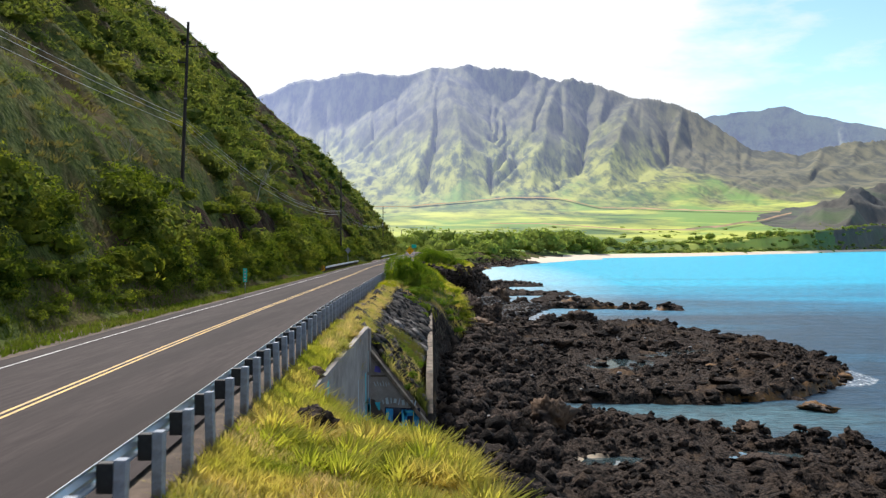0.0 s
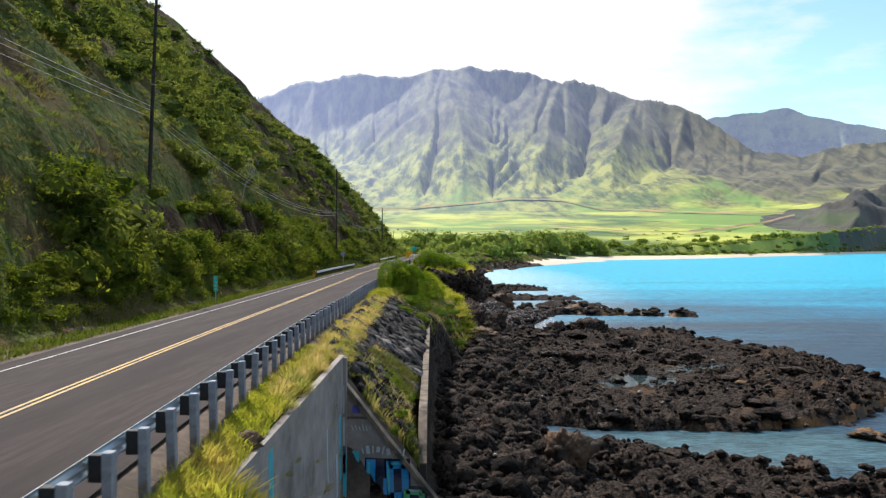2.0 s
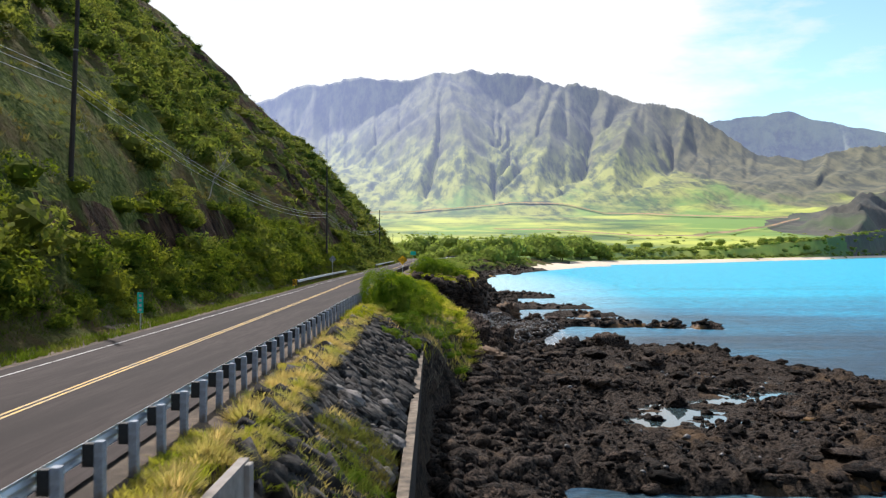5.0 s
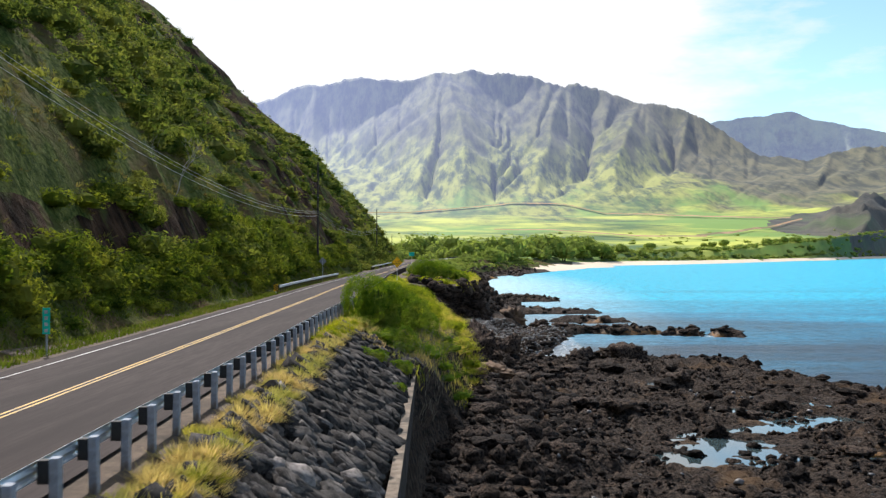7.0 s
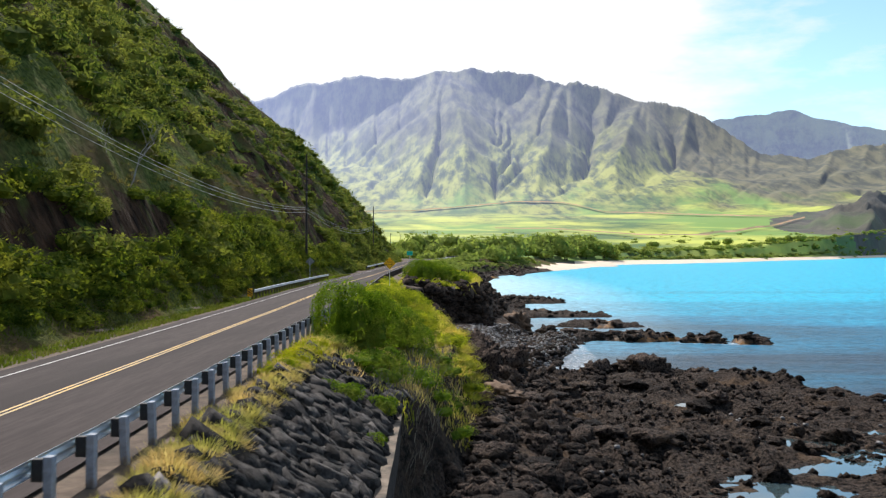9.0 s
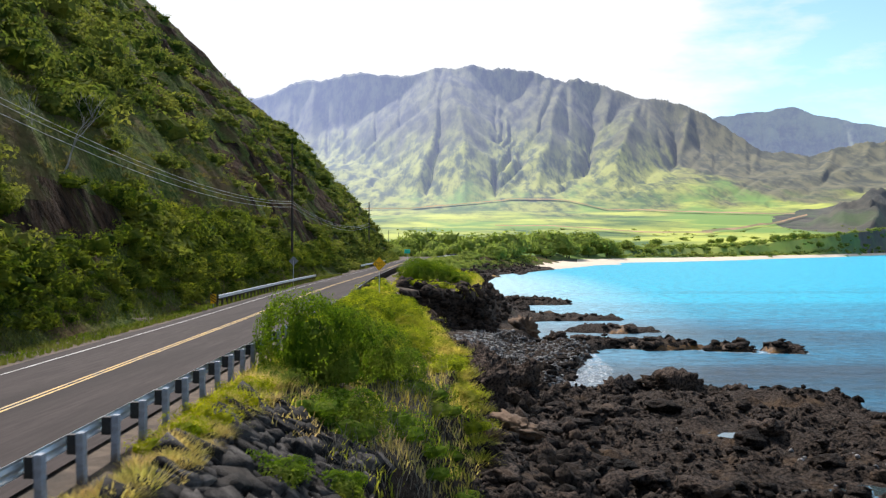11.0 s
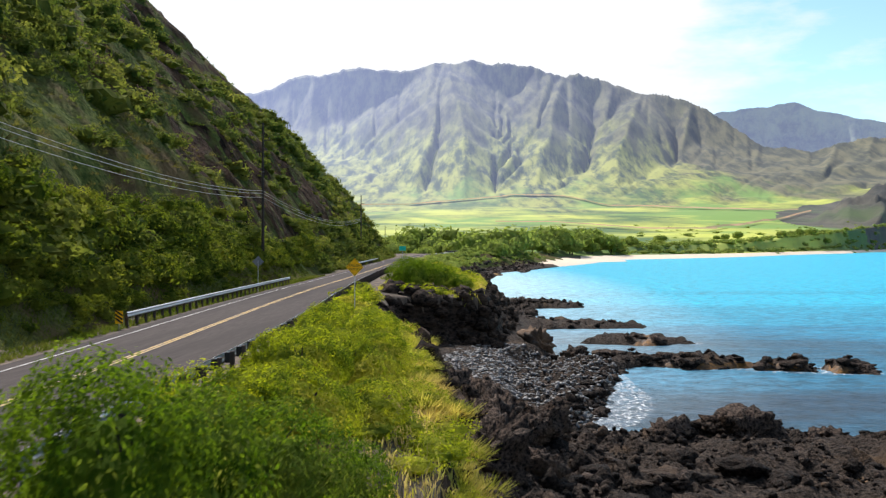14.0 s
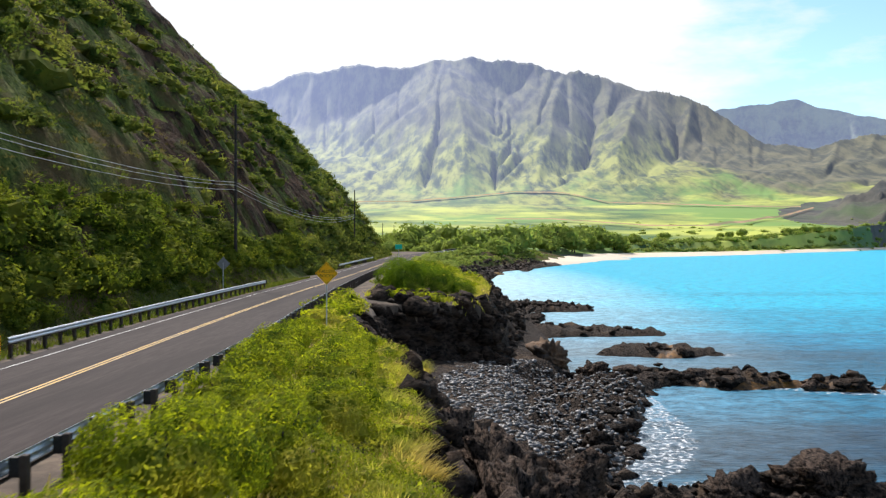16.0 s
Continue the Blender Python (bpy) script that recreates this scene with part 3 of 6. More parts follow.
def sea_mat():
    m = bpy.data.materials.new("sea")
    m.use_nodes = True
    nt = m.node_tree
    p = nt.nodes["Principled BSDF"]
    co = nt.nodes.new("ShaderNodeTexCoord")
    sep = nt.nodes.new("ShaderNodeSeparateXYZ")
    nt.links.new(co.outputs["Object"], sep.inputs["Vector"])

    def noise_(sc, det, stretch=(1, 1, 1)):
        mp = nt.nodes.new("ShaderNodeMapping")
        mp.inputs["Scale"].default_value = stretch
        nt.links.new(co.outputs["Object"], mp.inputs["Vector"])
        n = nt.nodes.new("ShaderNodeTexNoise")
        n.inputs["Scale"].default_value, n.inputs["Detail"].default_value = sc, det
        nt.links.new(mp.outputs["Vector"], n.inputs["Vector"])
        return n.outputs["Fac"]

    def math_(op, a, b, c=None):
        n = nt.nodes.new("ShaderNodeMath")
        n.operation = op
        for i, v in enumerate((a, b)):
            if isinstance(v, (int, float)):
                n.inputs[i].default_value = v
            else:
                nt.links.new(v, n.inputs[i])
        return n.outputs["Value"]

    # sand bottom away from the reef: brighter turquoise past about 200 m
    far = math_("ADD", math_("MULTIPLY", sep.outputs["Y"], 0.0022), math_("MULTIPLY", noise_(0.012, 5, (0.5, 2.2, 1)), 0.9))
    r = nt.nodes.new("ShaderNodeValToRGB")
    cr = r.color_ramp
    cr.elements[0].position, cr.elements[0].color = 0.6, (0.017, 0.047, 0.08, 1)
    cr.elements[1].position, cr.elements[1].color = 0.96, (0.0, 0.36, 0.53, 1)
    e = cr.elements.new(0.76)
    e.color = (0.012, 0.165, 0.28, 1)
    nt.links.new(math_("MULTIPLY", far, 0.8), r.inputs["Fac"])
    # the pale sandy inlet between the shelves
    vd = nt.nodes.new("ShaderNodeVectorMath")
    vd.operation = "DISTANCE"
    mp2 = nt.nodes.new("ShaderNodeMapping")
    mp2.inputs["Scale"].default_value, mp2.inputs["Location"].default_value = (1 / 17, 1 / 8, 0), (-19 / 17, -72 / 8, 0)
    nt.links.new(co.outputs["Object"], mp2.inputs["Vector"])
    nt.links.new(mp2.outputs["Vector"], vd.inputs[0])
    near_ = nt.nodes.new("ShaderNodeMapRange")
    near_.inputs["From Min"].default_value, near_.inputs["From Max"].default_value = 0.5, 1.1
    near_.inputs["To Min"].default_value, near_.inputs["To Max"].default_value = 0.85, 0.0
    nt.links.new(vd.outputs["Value"], near_.inputs["Value"])
    mxi = nt.nodes.new("ShaderNodeMix")
    mxi.data_type = "RGBA"
    mxi.inputs["B"].default_value = (0.05, 0.115, 0.135, 1)
    nt.links.new(near_.outputs["Result"], mxi.inputs["Factor"])
    nt.links.new(r.outputs["Color"], mxi.inputs["A"])
    # whitish sky reflection before the beach, mixed into the base colour
    vd2 = nt.nodes.new("ShaderNodeVectorMath")
    vd2.operation = "DISTANCE"
    mp3 = nt.nodes.new("ShaderNodeMapping")
    mp3.inputs["Scale"].default_value, mp3.inputs["Location"].default_value = (1 / 42, 1 / 225, 0), (-8 / 42, -385 / 225, 0)
    nt.links.new(co.outputs["Object"], mp3.inputs["Vector"])
    nt.links.new(mp3.outputs["Vector"], vd2.inputs[0])
    pale = nt.nodes.new("ShaderNodeMapRange")
    pale.inputs["From Min"].default_value, pale.inputs["From Max"].default_value = 0.2, 1.1
    pale.inputs["To Min"].default_value, pale.inputs["To Max"].default_value = 0.7, 0.0
    nt.links.new(vd2.outputs["Value"], pale.inputs["Value"])
    mxp = nt.nodes.new("ShaderNodeMix")
    mxp.data_type = "RGBA"
    mxp.inputs["B"].default_value = (0.5, 0.63, 0.66, 1)
    nt.links.new(pale.outputs["Result"], mxp.inputs["Factor"])
    nt.links.new(mxi.outputs["Result"], mxp.inputs["A"])
    # wind ripples: lit crests and dark troughs painted as colour value
    hs = nt.nodes.new("ShaderNodeHueSaturation")
    st_ = nt.nodes.new("ShaderNodeMapRange")
    st_.inputs["From Min"].default_value, st_.inputs["From Max"].default_value = 0.0, 1.0
    st_.inputs["To Min"].default_value, st_.inputs["To Max"].default_value = 0.4, 1.6

    def crests(sc, det, stretch, lo, hi):
        r_ = nt.nodes.new("ShaderNodeMapRange")
        r_.inputs["From Min"].default_value, r_.inputs["From Max"].default_value = lo, hi
        nt.links.new(noise_(sc, det, stretch), r_.inputs["Value"])
        return r_.outputs["Result"]

    ripple = math_("ADD", math_("MULTIPLY", crests(1.9, 5, (0.8, 1.0, 1), 0.38, 0.62), 0.5), math_("MULTIPLY", crests(0.55, 5, (0.7, 1.0, 1), 0.38, 0.62), 0.5))
    nt.links.new(ripple, st_.inputs["Value"])
    nt.links.new(st_.outputs["Result"], hs.inputs["Value"])
    nt.links.new(mxp.outputs["Result"], hs.inputs["Color"])
    nt.links.new(hs.outputs["Color"], p.inputs["Base Color"])
    p.inputs["Roughness"].default_value, p.inputs["IOR"].default_value = 0.4, 1.33
    p.inputs["Specular IOR Level"].default_value = 0.25
    b = nt.nodes.new("ShaderNodeBump")
    b.inputs["Strength"].default_value, b.inputs["Distance"].default_value = 0.8, 0.25
    nt.links.new(math_("ADD", noise_(1.8, 6, (0.6, 1.5, 1)), math_("MULTIPLY", noise_(0.2, 4, (0.5, 1.3, 1)), 2.0)), b.inputs["Height"])
    nt.links.new(b.outputs["Normal"], p.inputs["Normal"])
    return m


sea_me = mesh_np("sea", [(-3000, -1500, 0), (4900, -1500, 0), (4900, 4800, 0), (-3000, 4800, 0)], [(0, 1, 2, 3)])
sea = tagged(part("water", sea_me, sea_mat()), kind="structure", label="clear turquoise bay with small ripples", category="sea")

# valley and mountains, in a fan of rays from the start of the road
SKY_U = [-13, -11.9, -10.8, -9.8, -8.1, -6.1, -3.7, -1.7, 0.5, 2.0, 4.4, 5.8, 6.8, 8.5, 10.1, 13.1, 14.3, 15.4, 16.5, 17.4, 19.6, 20.3, 21.9, 24.3, 30, 42]
SKY_V = [0.146, 0.147, 0.156, 0.165, 0.168, 0.177, 0.172, 0.18, 0.186, 0.181, 0.177, 0.166, 0.171, 0.162, 0.15, 0.139, 0.127, 0.113, 0.098, 0.091, 0.085, 0.087, 0.097, 0.098, 0.11, 0.13]
SHORE_A = [-20, 2, 3.5, 7.5, 12, 15, 20.3, 23.5, 35, 46]
SHORE_R = [430, 470, 640, 720, 800, 880, 1130, 1400, 2080, 2500]


rg = random.Random(12)


def lean(az):
    return (1.4 if -2.5 < az < 1.5 else -1.5) + rg.uniform(-0.7, 0.7)


SPURS = [(a_, lean(a_), rg.uniform(0.45, 1.0) * (0.55 if a_ < -2 or a_ > 13 else 1.0), rg.uniform(0.45, 0.85)) for a_ in (-14 + 2.5 * i + rg.uniform(-1.0, 1.0) for i in range(24))]
SPURS += [(-0.8, 1.4, 1.05, 0.5), (-0.9, -1.6, 0.95, 0.6), (6.0, -1.6, 0.9, 0.7), (10.5, -1.8, 0.9, 0.7)]


def near_hill(a, r, spur2):
    """The dark spur that closes the bay on the seaward side."""
    x, y = r * np.sin(np.radians(a)), r * np.cos(np.radians(a))
    near = np.interp(a, [16.5, 19, 20.9, 24.3, 30, 45], [0, 45, 82, 125, 190, 220])
    return near * np.exp(-((r - 1850) / 420) ** 2) * (1 + 0.1 * spur2 + 0.12 * vnoise(x, y, 120, 38, 4))


def land_z(a, r):
    """Height of the land by bearing (degrees) and range."""
    rs = np.interp(a, SHORE_A, SHORE_R)
    s = r - rs
    top = np.interp(a, SKY_U, SKY_V) + 0.0035 * vnoise(a * 10, a * 0, 7, 31, 5, 0.65)
    x, y = r * np.sin(np.radians(a)), r * np.cos(np.radians(a))
    floor = np.interp(r, [450, 700, 1000, 1600, 2500, 3200, 5000], [3, 5, 13, 40, 97, 190, 420]) + 5 * vnoise(x, y, 260, 33, 3) * sstep(900, 1500, r)
    shore = np.interp(s, [-60, 0, 25, 60, 400], [-4, 0.1, 2.2, 4, 400])
    floor = np.minimum(floor, shore)
    r1 = np.interp(a, [-13, 0, 8, 14, 20, 26, 45], [4500, 4450, 4400, 4000, 3500, 3300, 3300])
    r0 = np.interp(a, [-13, 0, 6, 12, 18, 26, 45], [2650, 2750, 2750, 2500, 2100, 1950, 1950])
    peak = 13.3 + top * r1
    spur2 = 1 - 2 * np.abs(vnoise(a * 10, a * 0 + 7, 9, 35, 2))
    span = r1 - r0
    t = (r - r0) / span
    rise = np.interp(t, [0, 0.35, 0.65, 0.86, 0.96, 1.0], [0, 0.06, 0.17, 0.42, 0.78, 1.0])
    z = floor + np.maximum(peak - floor, 0) * rise
    # buttresses that run down from the crest, with gullies between
    warp = a + (0.8 * vnoise(x, y, 520, 36, 3) + 0.3 * vnoise(x, y, 140, 44, 2)) * np.clip(1.1 - t, 0, 1)
    for az0, drift, reach, width in SPURS:
        lat = np.abs(warp - az0 - drift * (1 - t)) * r * 0.01745
        u = np.clip((t - 1 + reach) / reach, 0, 1)
        h = floor + np.maximum(peak - floor, 0) * (0.55 * u + 0.45 * u ** 2.2) * np.where(u > 0, 1, 0)
        z = np.maximum(z, h - lat * width)
    low = np.clip(np.minimum(t * 4, (1 - t) * 6), 0, 1)
    z = z + (16 * vnoise(x, y, 210, 46, 2) + 5 * (1 - 2 * np.abs(vnoise(x, y, 90, 45, 1)))) * low
    z = np.where(r > r1, peak - (r - r1) * 0.7, z)
    near = near_hill(a, r, spur2)
    z = np.maximum(z, np.where(s > 40, np.minimum(near, (s - 40) * (0.34 + 0.2 * vnoise(x, y, 190, 47, 4))) + 2 - 26 * np.abs(vnoise(x, y, 130, 48, 3)) * sstep(8, 50, near), -9))
    return z + 2.5 * vnoise(x, y, 60, 39, 2) * sstep(1200, 2600, r) * 0.3


def erode(z, dr, dw, fixed, rounds, k):
    """Streams cut gullies into a height field: z by row (outward) and column; dr, dw the cell sizes; fixed cells stay."""
    nr, nc = z.shape
    n = nr * nc
    ids = np.arange(n).reshape(nr, nc)
    area0 = (dr * dw).ravel()
    free = ~fixed.ravel()
    for _ in range(rounds):
        zp = np.pad(z, 1, mode="constant", constant_values=1e9)
        ip = np.pad(ids, 1, mode="edge")
        best, rec, dist = np.zeros((nr, nc)), ids.copy(), np.ones((nr, nc))
        for i in (-1, 0, 1):
            for j in (-1, 0, 1):
                if i or j:
                    d = np.hypot(i * dr, j * dw)
                    s = (z - zp[1 + i:1 + i + nr, 1 + j:1 + j + nc]) / d
                    up = s > best
                    best = np.where(up, s, best)
                    rec = np.where(up, ip[1 + i:1 + i + nr, 1 + j:1 + j + nc], rec)
                    dist = np.where(up, d, dist)
        zl, rl, area = z.ravel().tolist(), rec.ravel().tolist(), area0.tolist()
        order = np.argsort(-z.ravel(), kind="stable").tolist()
        for c in order:
            if rl[c] != c:
                area[rl[c]] += area[c]
        f = np.where(free, k * np.sqrt(area) / dist.ravel(), 0).tolist()
        for c in reversed(order):
            if f[c]:
                zl[c] = (zl[c] + f[c] * zl[rl[c]]) / (1 + f[c])
        z = np.array(zl).reshape(nr, nc)
    return z


FA = np.concatenate([np.linspace(-19, -13.6, 14), np.linspace(-13.5, 28, 470), np.linspace(28.4, 45, 44)])
FS = np.concatenate([np.linspace(-70, 90, 20), np.geomspace(110, 1000, 40)[:-1], np.linspace(1000, 1850, 40)[:-1], np.linspace(1850, 4400, 176)])
ga, gs = np.meshgrid(FA, FS)
gr = np.minimum(np.interp(ga, SHORE_A, SHORE_R) + gs, 4850)
gz = land_z(ga, gr)
R1A = np.interp(ga, [-13, 0, 8, 14, 20, 26, 45], [4500, 4450, 4400, 4000, 3500, 3300, 3300])
R0A = np.interp(ga, [-13, 0, 6, 12, 18, 26, 45], [2650, 2750, 2750, 2500, 2100, 1950, 1950])
k0 = 62
still = (gr[k0:] >= R1A[k0:] - 16) | (gr[k0:] < R0A[k0:] + 80)
gz[k0:] = erode(gz[k0:], np.gradient(FS)[k0:, None] + 0 * gr[k0:], np.radians(np.gradient(FA))[None] * gr[k0:], still, 8, 0.042)
for k in range(6):
    soft_ = gz[k0:].copy()
    steps = ((1, 0), (-1, 0)) if k else ((0, 1), (0, -1), (1, 0), (-1, 0))
    for dj, di in steps:
        soft_ += 0.5 * np.roll(gz[k0:], (dj, di), (0, 1))
    soft_ /= 1 + 0.5 * len(steps)
    gz[k0 + 1:-1, 1:-1] = np.where(still, gz[k0:], soft_)[1:-1, 1:-1]
gz = gz + (1.2 * vnoise(gr * np.sin(np.radians(ga)), gr * np.cos(np.radians(ga)), 85, 54, 3)) * np.clip(np.minimum((gr - R0A) / 300, (R1A - gr) / 150), 0, 1)
lv = np.stack([gr * np.sin(np.radians(ga)), gr * np.cos(np.radians(ga)), gz], -1).reshape(-1, 3)
na = len(FA)
li = (np.arange(len(FS) - 1)[:, None] * na + np.arange(na - 1)[None]).ravel()
land_me = mesh_np("valley", lv, np.stack([li, li + 1, li + na + 1, li + na], -1), True)


def land_mat():
    """Grass on the low and gentle ground, scrub and bare rock on the heights and steeps."""
    m = mat("valley_and_mountain", (0.05, 0.11, 0.016), (0.42, 0.45, 0.065), 0.006, 0.95, (0.14, 0.25, 0.034), 0.0035, 0.0, 0.02, stretch=(0.8, 0.5, 1), sharp=0.08, cover=(0.5, 0.58))
    nt = m.node_tree
    p = nt.nodes["Principled BSDF"]
    field = p.inputs["Base Color"].links[0].from_socket
    co, geo = nt.nodes.new("ShaderNodeTexCoord"), nt.nodes.new("ShaderNodeNewGeometry")
    sp, sn = nt.nodes.new("ShaderNodeSeparateXYZ"), nt.nodes.new("ShaderNodeSeparateXYZ")
    nt.links.new(co.outputs["Object"], sp.inputs["Vector"])
    down = nt.nodes.new("ShaderNodeMapping")
    down.inputs["Scale"].default_value = (1.5, 0.3, 0.55)
    nt.links.new(co.outputs["Object"], down.inputs["Vector"])
    nt.links.new(geo.outputs["Normal"], sn.inputs["Vector"])

    def noise_(sc, det=6):
        n = nt.nodes.new("ShaderNodeTexNoise")
        n.inputs["Scale"].default_value, n.inputs["Detail"].default_value, n.inputs["Roughness"].default_value = sc, det, 0.65
        nt.links.new(down.outputs["Vector"], n.inputs["Vector"])
        return n.outputs["Fac"]

    def math_(op, a, b):
        n = nt.nodes.new("ShaderNodeMath")
        n.operation = op
        for i, v in enumerate((a, b)):
            if isinstance(v, (int, float)):
                n.inputs[i].default_value = v
            else:
                nt.links.new(v, n.inputs[i])
        return n.outputs["Value"]

    def mixed(fac, a, b):
        x = nt.nodes.new("ShaderNodeMix")
        x.data_type = "RGBA"
        nt.links.new(fac, x.inputs["Factor"])
        for v, k in ((a, "A"), (b, "B")):
            if isinstance(v, tuple):
                x.inputs[k].default_value = (*v, 1)
            else:
                nt.links.new(v, x.inputs[k])
        return x.outputs["Result"]

    def ramp(v, lo, hi):
        r = nt.nodes.new("ShaderNodeMapRange")
        r.interpolation_type = "SMOOTHSTEP"
        r.inputs["From Min"].default_value, r.inputs["From Max"].default_value = lo, hi
        nt.links.new(v, r.inputs["Value"])
        return r.outputs["Result"]

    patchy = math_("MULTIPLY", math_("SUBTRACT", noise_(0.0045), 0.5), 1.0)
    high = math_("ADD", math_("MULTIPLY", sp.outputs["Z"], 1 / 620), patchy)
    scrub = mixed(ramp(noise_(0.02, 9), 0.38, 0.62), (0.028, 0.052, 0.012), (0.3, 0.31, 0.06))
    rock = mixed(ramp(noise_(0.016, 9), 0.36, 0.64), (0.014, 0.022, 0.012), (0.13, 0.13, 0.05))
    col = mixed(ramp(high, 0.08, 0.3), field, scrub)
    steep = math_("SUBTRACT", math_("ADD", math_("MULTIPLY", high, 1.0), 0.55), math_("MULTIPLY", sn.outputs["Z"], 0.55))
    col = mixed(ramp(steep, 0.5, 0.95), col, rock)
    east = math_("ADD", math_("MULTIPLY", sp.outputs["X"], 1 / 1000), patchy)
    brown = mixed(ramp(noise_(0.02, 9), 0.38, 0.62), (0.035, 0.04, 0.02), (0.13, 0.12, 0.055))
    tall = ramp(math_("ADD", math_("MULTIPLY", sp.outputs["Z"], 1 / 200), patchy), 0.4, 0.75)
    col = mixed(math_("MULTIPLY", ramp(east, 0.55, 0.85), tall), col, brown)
    nt.links.new(col, p.inputs["Base Color"])
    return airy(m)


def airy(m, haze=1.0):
    """Paints the glow of sunlit air onto far surfaces as emission: it grows with the distance and towards the sun's
    bearing.
    """
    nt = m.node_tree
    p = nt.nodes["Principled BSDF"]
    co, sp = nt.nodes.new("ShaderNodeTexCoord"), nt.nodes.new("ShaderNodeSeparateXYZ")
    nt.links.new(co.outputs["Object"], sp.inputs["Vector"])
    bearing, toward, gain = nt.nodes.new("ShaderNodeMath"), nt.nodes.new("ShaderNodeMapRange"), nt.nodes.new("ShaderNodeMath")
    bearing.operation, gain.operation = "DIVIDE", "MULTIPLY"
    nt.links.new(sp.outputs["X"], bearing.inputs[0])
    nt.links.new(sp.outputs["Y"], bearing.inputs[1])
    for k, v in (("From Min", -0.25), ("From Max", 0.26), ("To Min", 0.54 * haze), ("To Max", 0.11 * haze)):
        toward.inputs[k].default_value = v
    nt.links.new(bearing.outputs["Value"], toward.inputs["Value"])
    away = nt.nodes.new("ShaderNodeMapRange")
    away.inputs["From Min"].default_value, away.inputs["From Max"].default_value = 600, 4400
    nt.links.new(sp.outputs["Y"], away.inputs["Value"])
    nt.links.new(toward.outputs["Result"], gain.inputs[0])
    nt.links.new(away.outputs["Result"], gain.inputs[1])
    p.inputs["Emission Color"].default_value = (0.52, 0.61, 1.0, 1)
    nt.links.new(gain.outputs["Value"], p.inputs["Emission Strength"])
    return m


# brown-green scrub; the cloud shadow on the near spur is kept in its colour
M_DARK = airy(mat("shade_darkened_scrub", (0.02, 0.022, 0.016), (0.085, 0.075, 0.05), 0.02, 0.95, (0.05, 0.085, 0.02), 0.006, 4.0, 0.02, stretch=(1.4, 0.4, 0.7)))
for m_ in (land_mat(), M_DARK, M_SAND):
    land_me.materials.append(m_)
nf = len(land_me.polygons)
cen = np.empty(nf * 3, np.float32)
land_me.polygons.foreach_get("center", cen)
cx3 = cen.reshape(-1, 3)
pa, pr = np.degrees(np.arctan2(cx3[:, 0], cx3[:, 1])), np.hypot(cx3[:, 0], cx3[:, 1])
ps = pr - np.interp(pa, SHORE_A, SHORE_R)
mi = np.where(near_hill(pa, pr, 0) > 16 + 5 * vnoise(cx3[:, 0], cx3[:, 1], 150, 43, 3), 1, 0)
mi = np.where(ps < 34, np.where(pa > 6.3, 2, 1), mi)
land_me.polygons.foreach_set("material_index", mi.astype(np.int32))
land = tagged(part("backdrop", land_me, None), kind="structure", label="green valley floor below fluted mountain walls", category="mountains")

FAR_A = [12, 14.7, 15.9, 17.4, 18.9, 19.8, 21.8, 24.0, 27, 32]
FAR_V = [0.115, 0.127, 0.13, 0.1315, 0.135, 0.1275, 0.118, 0.109, 0.104, 0.10]
ga, gt = np.meshgrid(np.linspace(12, 32, 200), np.linspace(0, 1, 60))
fr = 4250 + 600 * gt
fz = 13 + (np.interp(ga, FAR_A, FAR_V) + 0.0016 * vnoise(ga * 10, ga * 0, 5, 52, 4)) * 4800 * (0.35 * gt + 0.65 * gt ** 1.5)
fr = fr + 170 * (0.5 - np.abs(vnoise(ga * 10 + 14 * gt, gt * 4, 11, 51, 3))) * np.clip((1 - gt) * 6, 0, 1)
fv = np.stack([fr * np.sin(np.radians(ga)), fr * np.cos(np.radians(ga)), fz], -1).reshape(-1, 3)
fi = (np.arange(59)[:, None] * 200 + np.arange(199)[None]).ravel()
# the far ridge's blue is haze, put in as stronger emission
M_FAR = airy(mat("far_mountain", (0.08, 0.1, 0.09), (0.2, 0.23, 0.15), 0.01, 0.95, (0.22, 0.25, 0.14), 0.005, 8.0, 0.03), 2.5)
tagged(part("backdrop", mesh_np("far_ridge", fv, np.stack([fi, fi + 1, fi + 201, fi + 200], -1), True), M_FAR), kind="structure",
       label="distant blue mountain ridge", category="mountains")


# ---- road ----
def ribbon(name, o0, o1, y0, y1, step, lift, material, label="", centre=road_x, level=road_z, parent=None):
    ys = np.arange(y0, y1 + 0.01, step)
    dxdy = np.gradient(centre(ys), ys)
    nrm_ = 1 / np.hypot(1, dxdy)
    v = []
    for o in (o0, o1):
        v.append(np.stack([centre(ys) + o * nrm_, ys - o * dxdy * nrm_, level(ys) + lift], -1))
    n = len(ys)
    i = np.arange(n - 1)
    ob = part(name, mesh_np(name, np.concatenate(v), np.stack([i, i + n, i + n + 1, i + 1], -1)), material, parent, label)
    return ob


road = tagged(ribbon("road", -4.1, 4.3, -60, 470, 2, 0.0, M_ASPHALT), kind="structure", label="two-lane asphalt coast road, worn and grey", category="road")
for o in (-0.16, 0.06):
    ribbon("yellow_line", o, o + 0.1, -60, 460, 2, 0.006, M_YELLOW, "yellow centre line", parent=road)
for o, y_ in ((-3.34, -60), (3.3, 190)):
    ribbon("edge_line", o, o + 0.08, y_, 460, 2, 0.006, M_WHITE, "white edge line", parent=road)


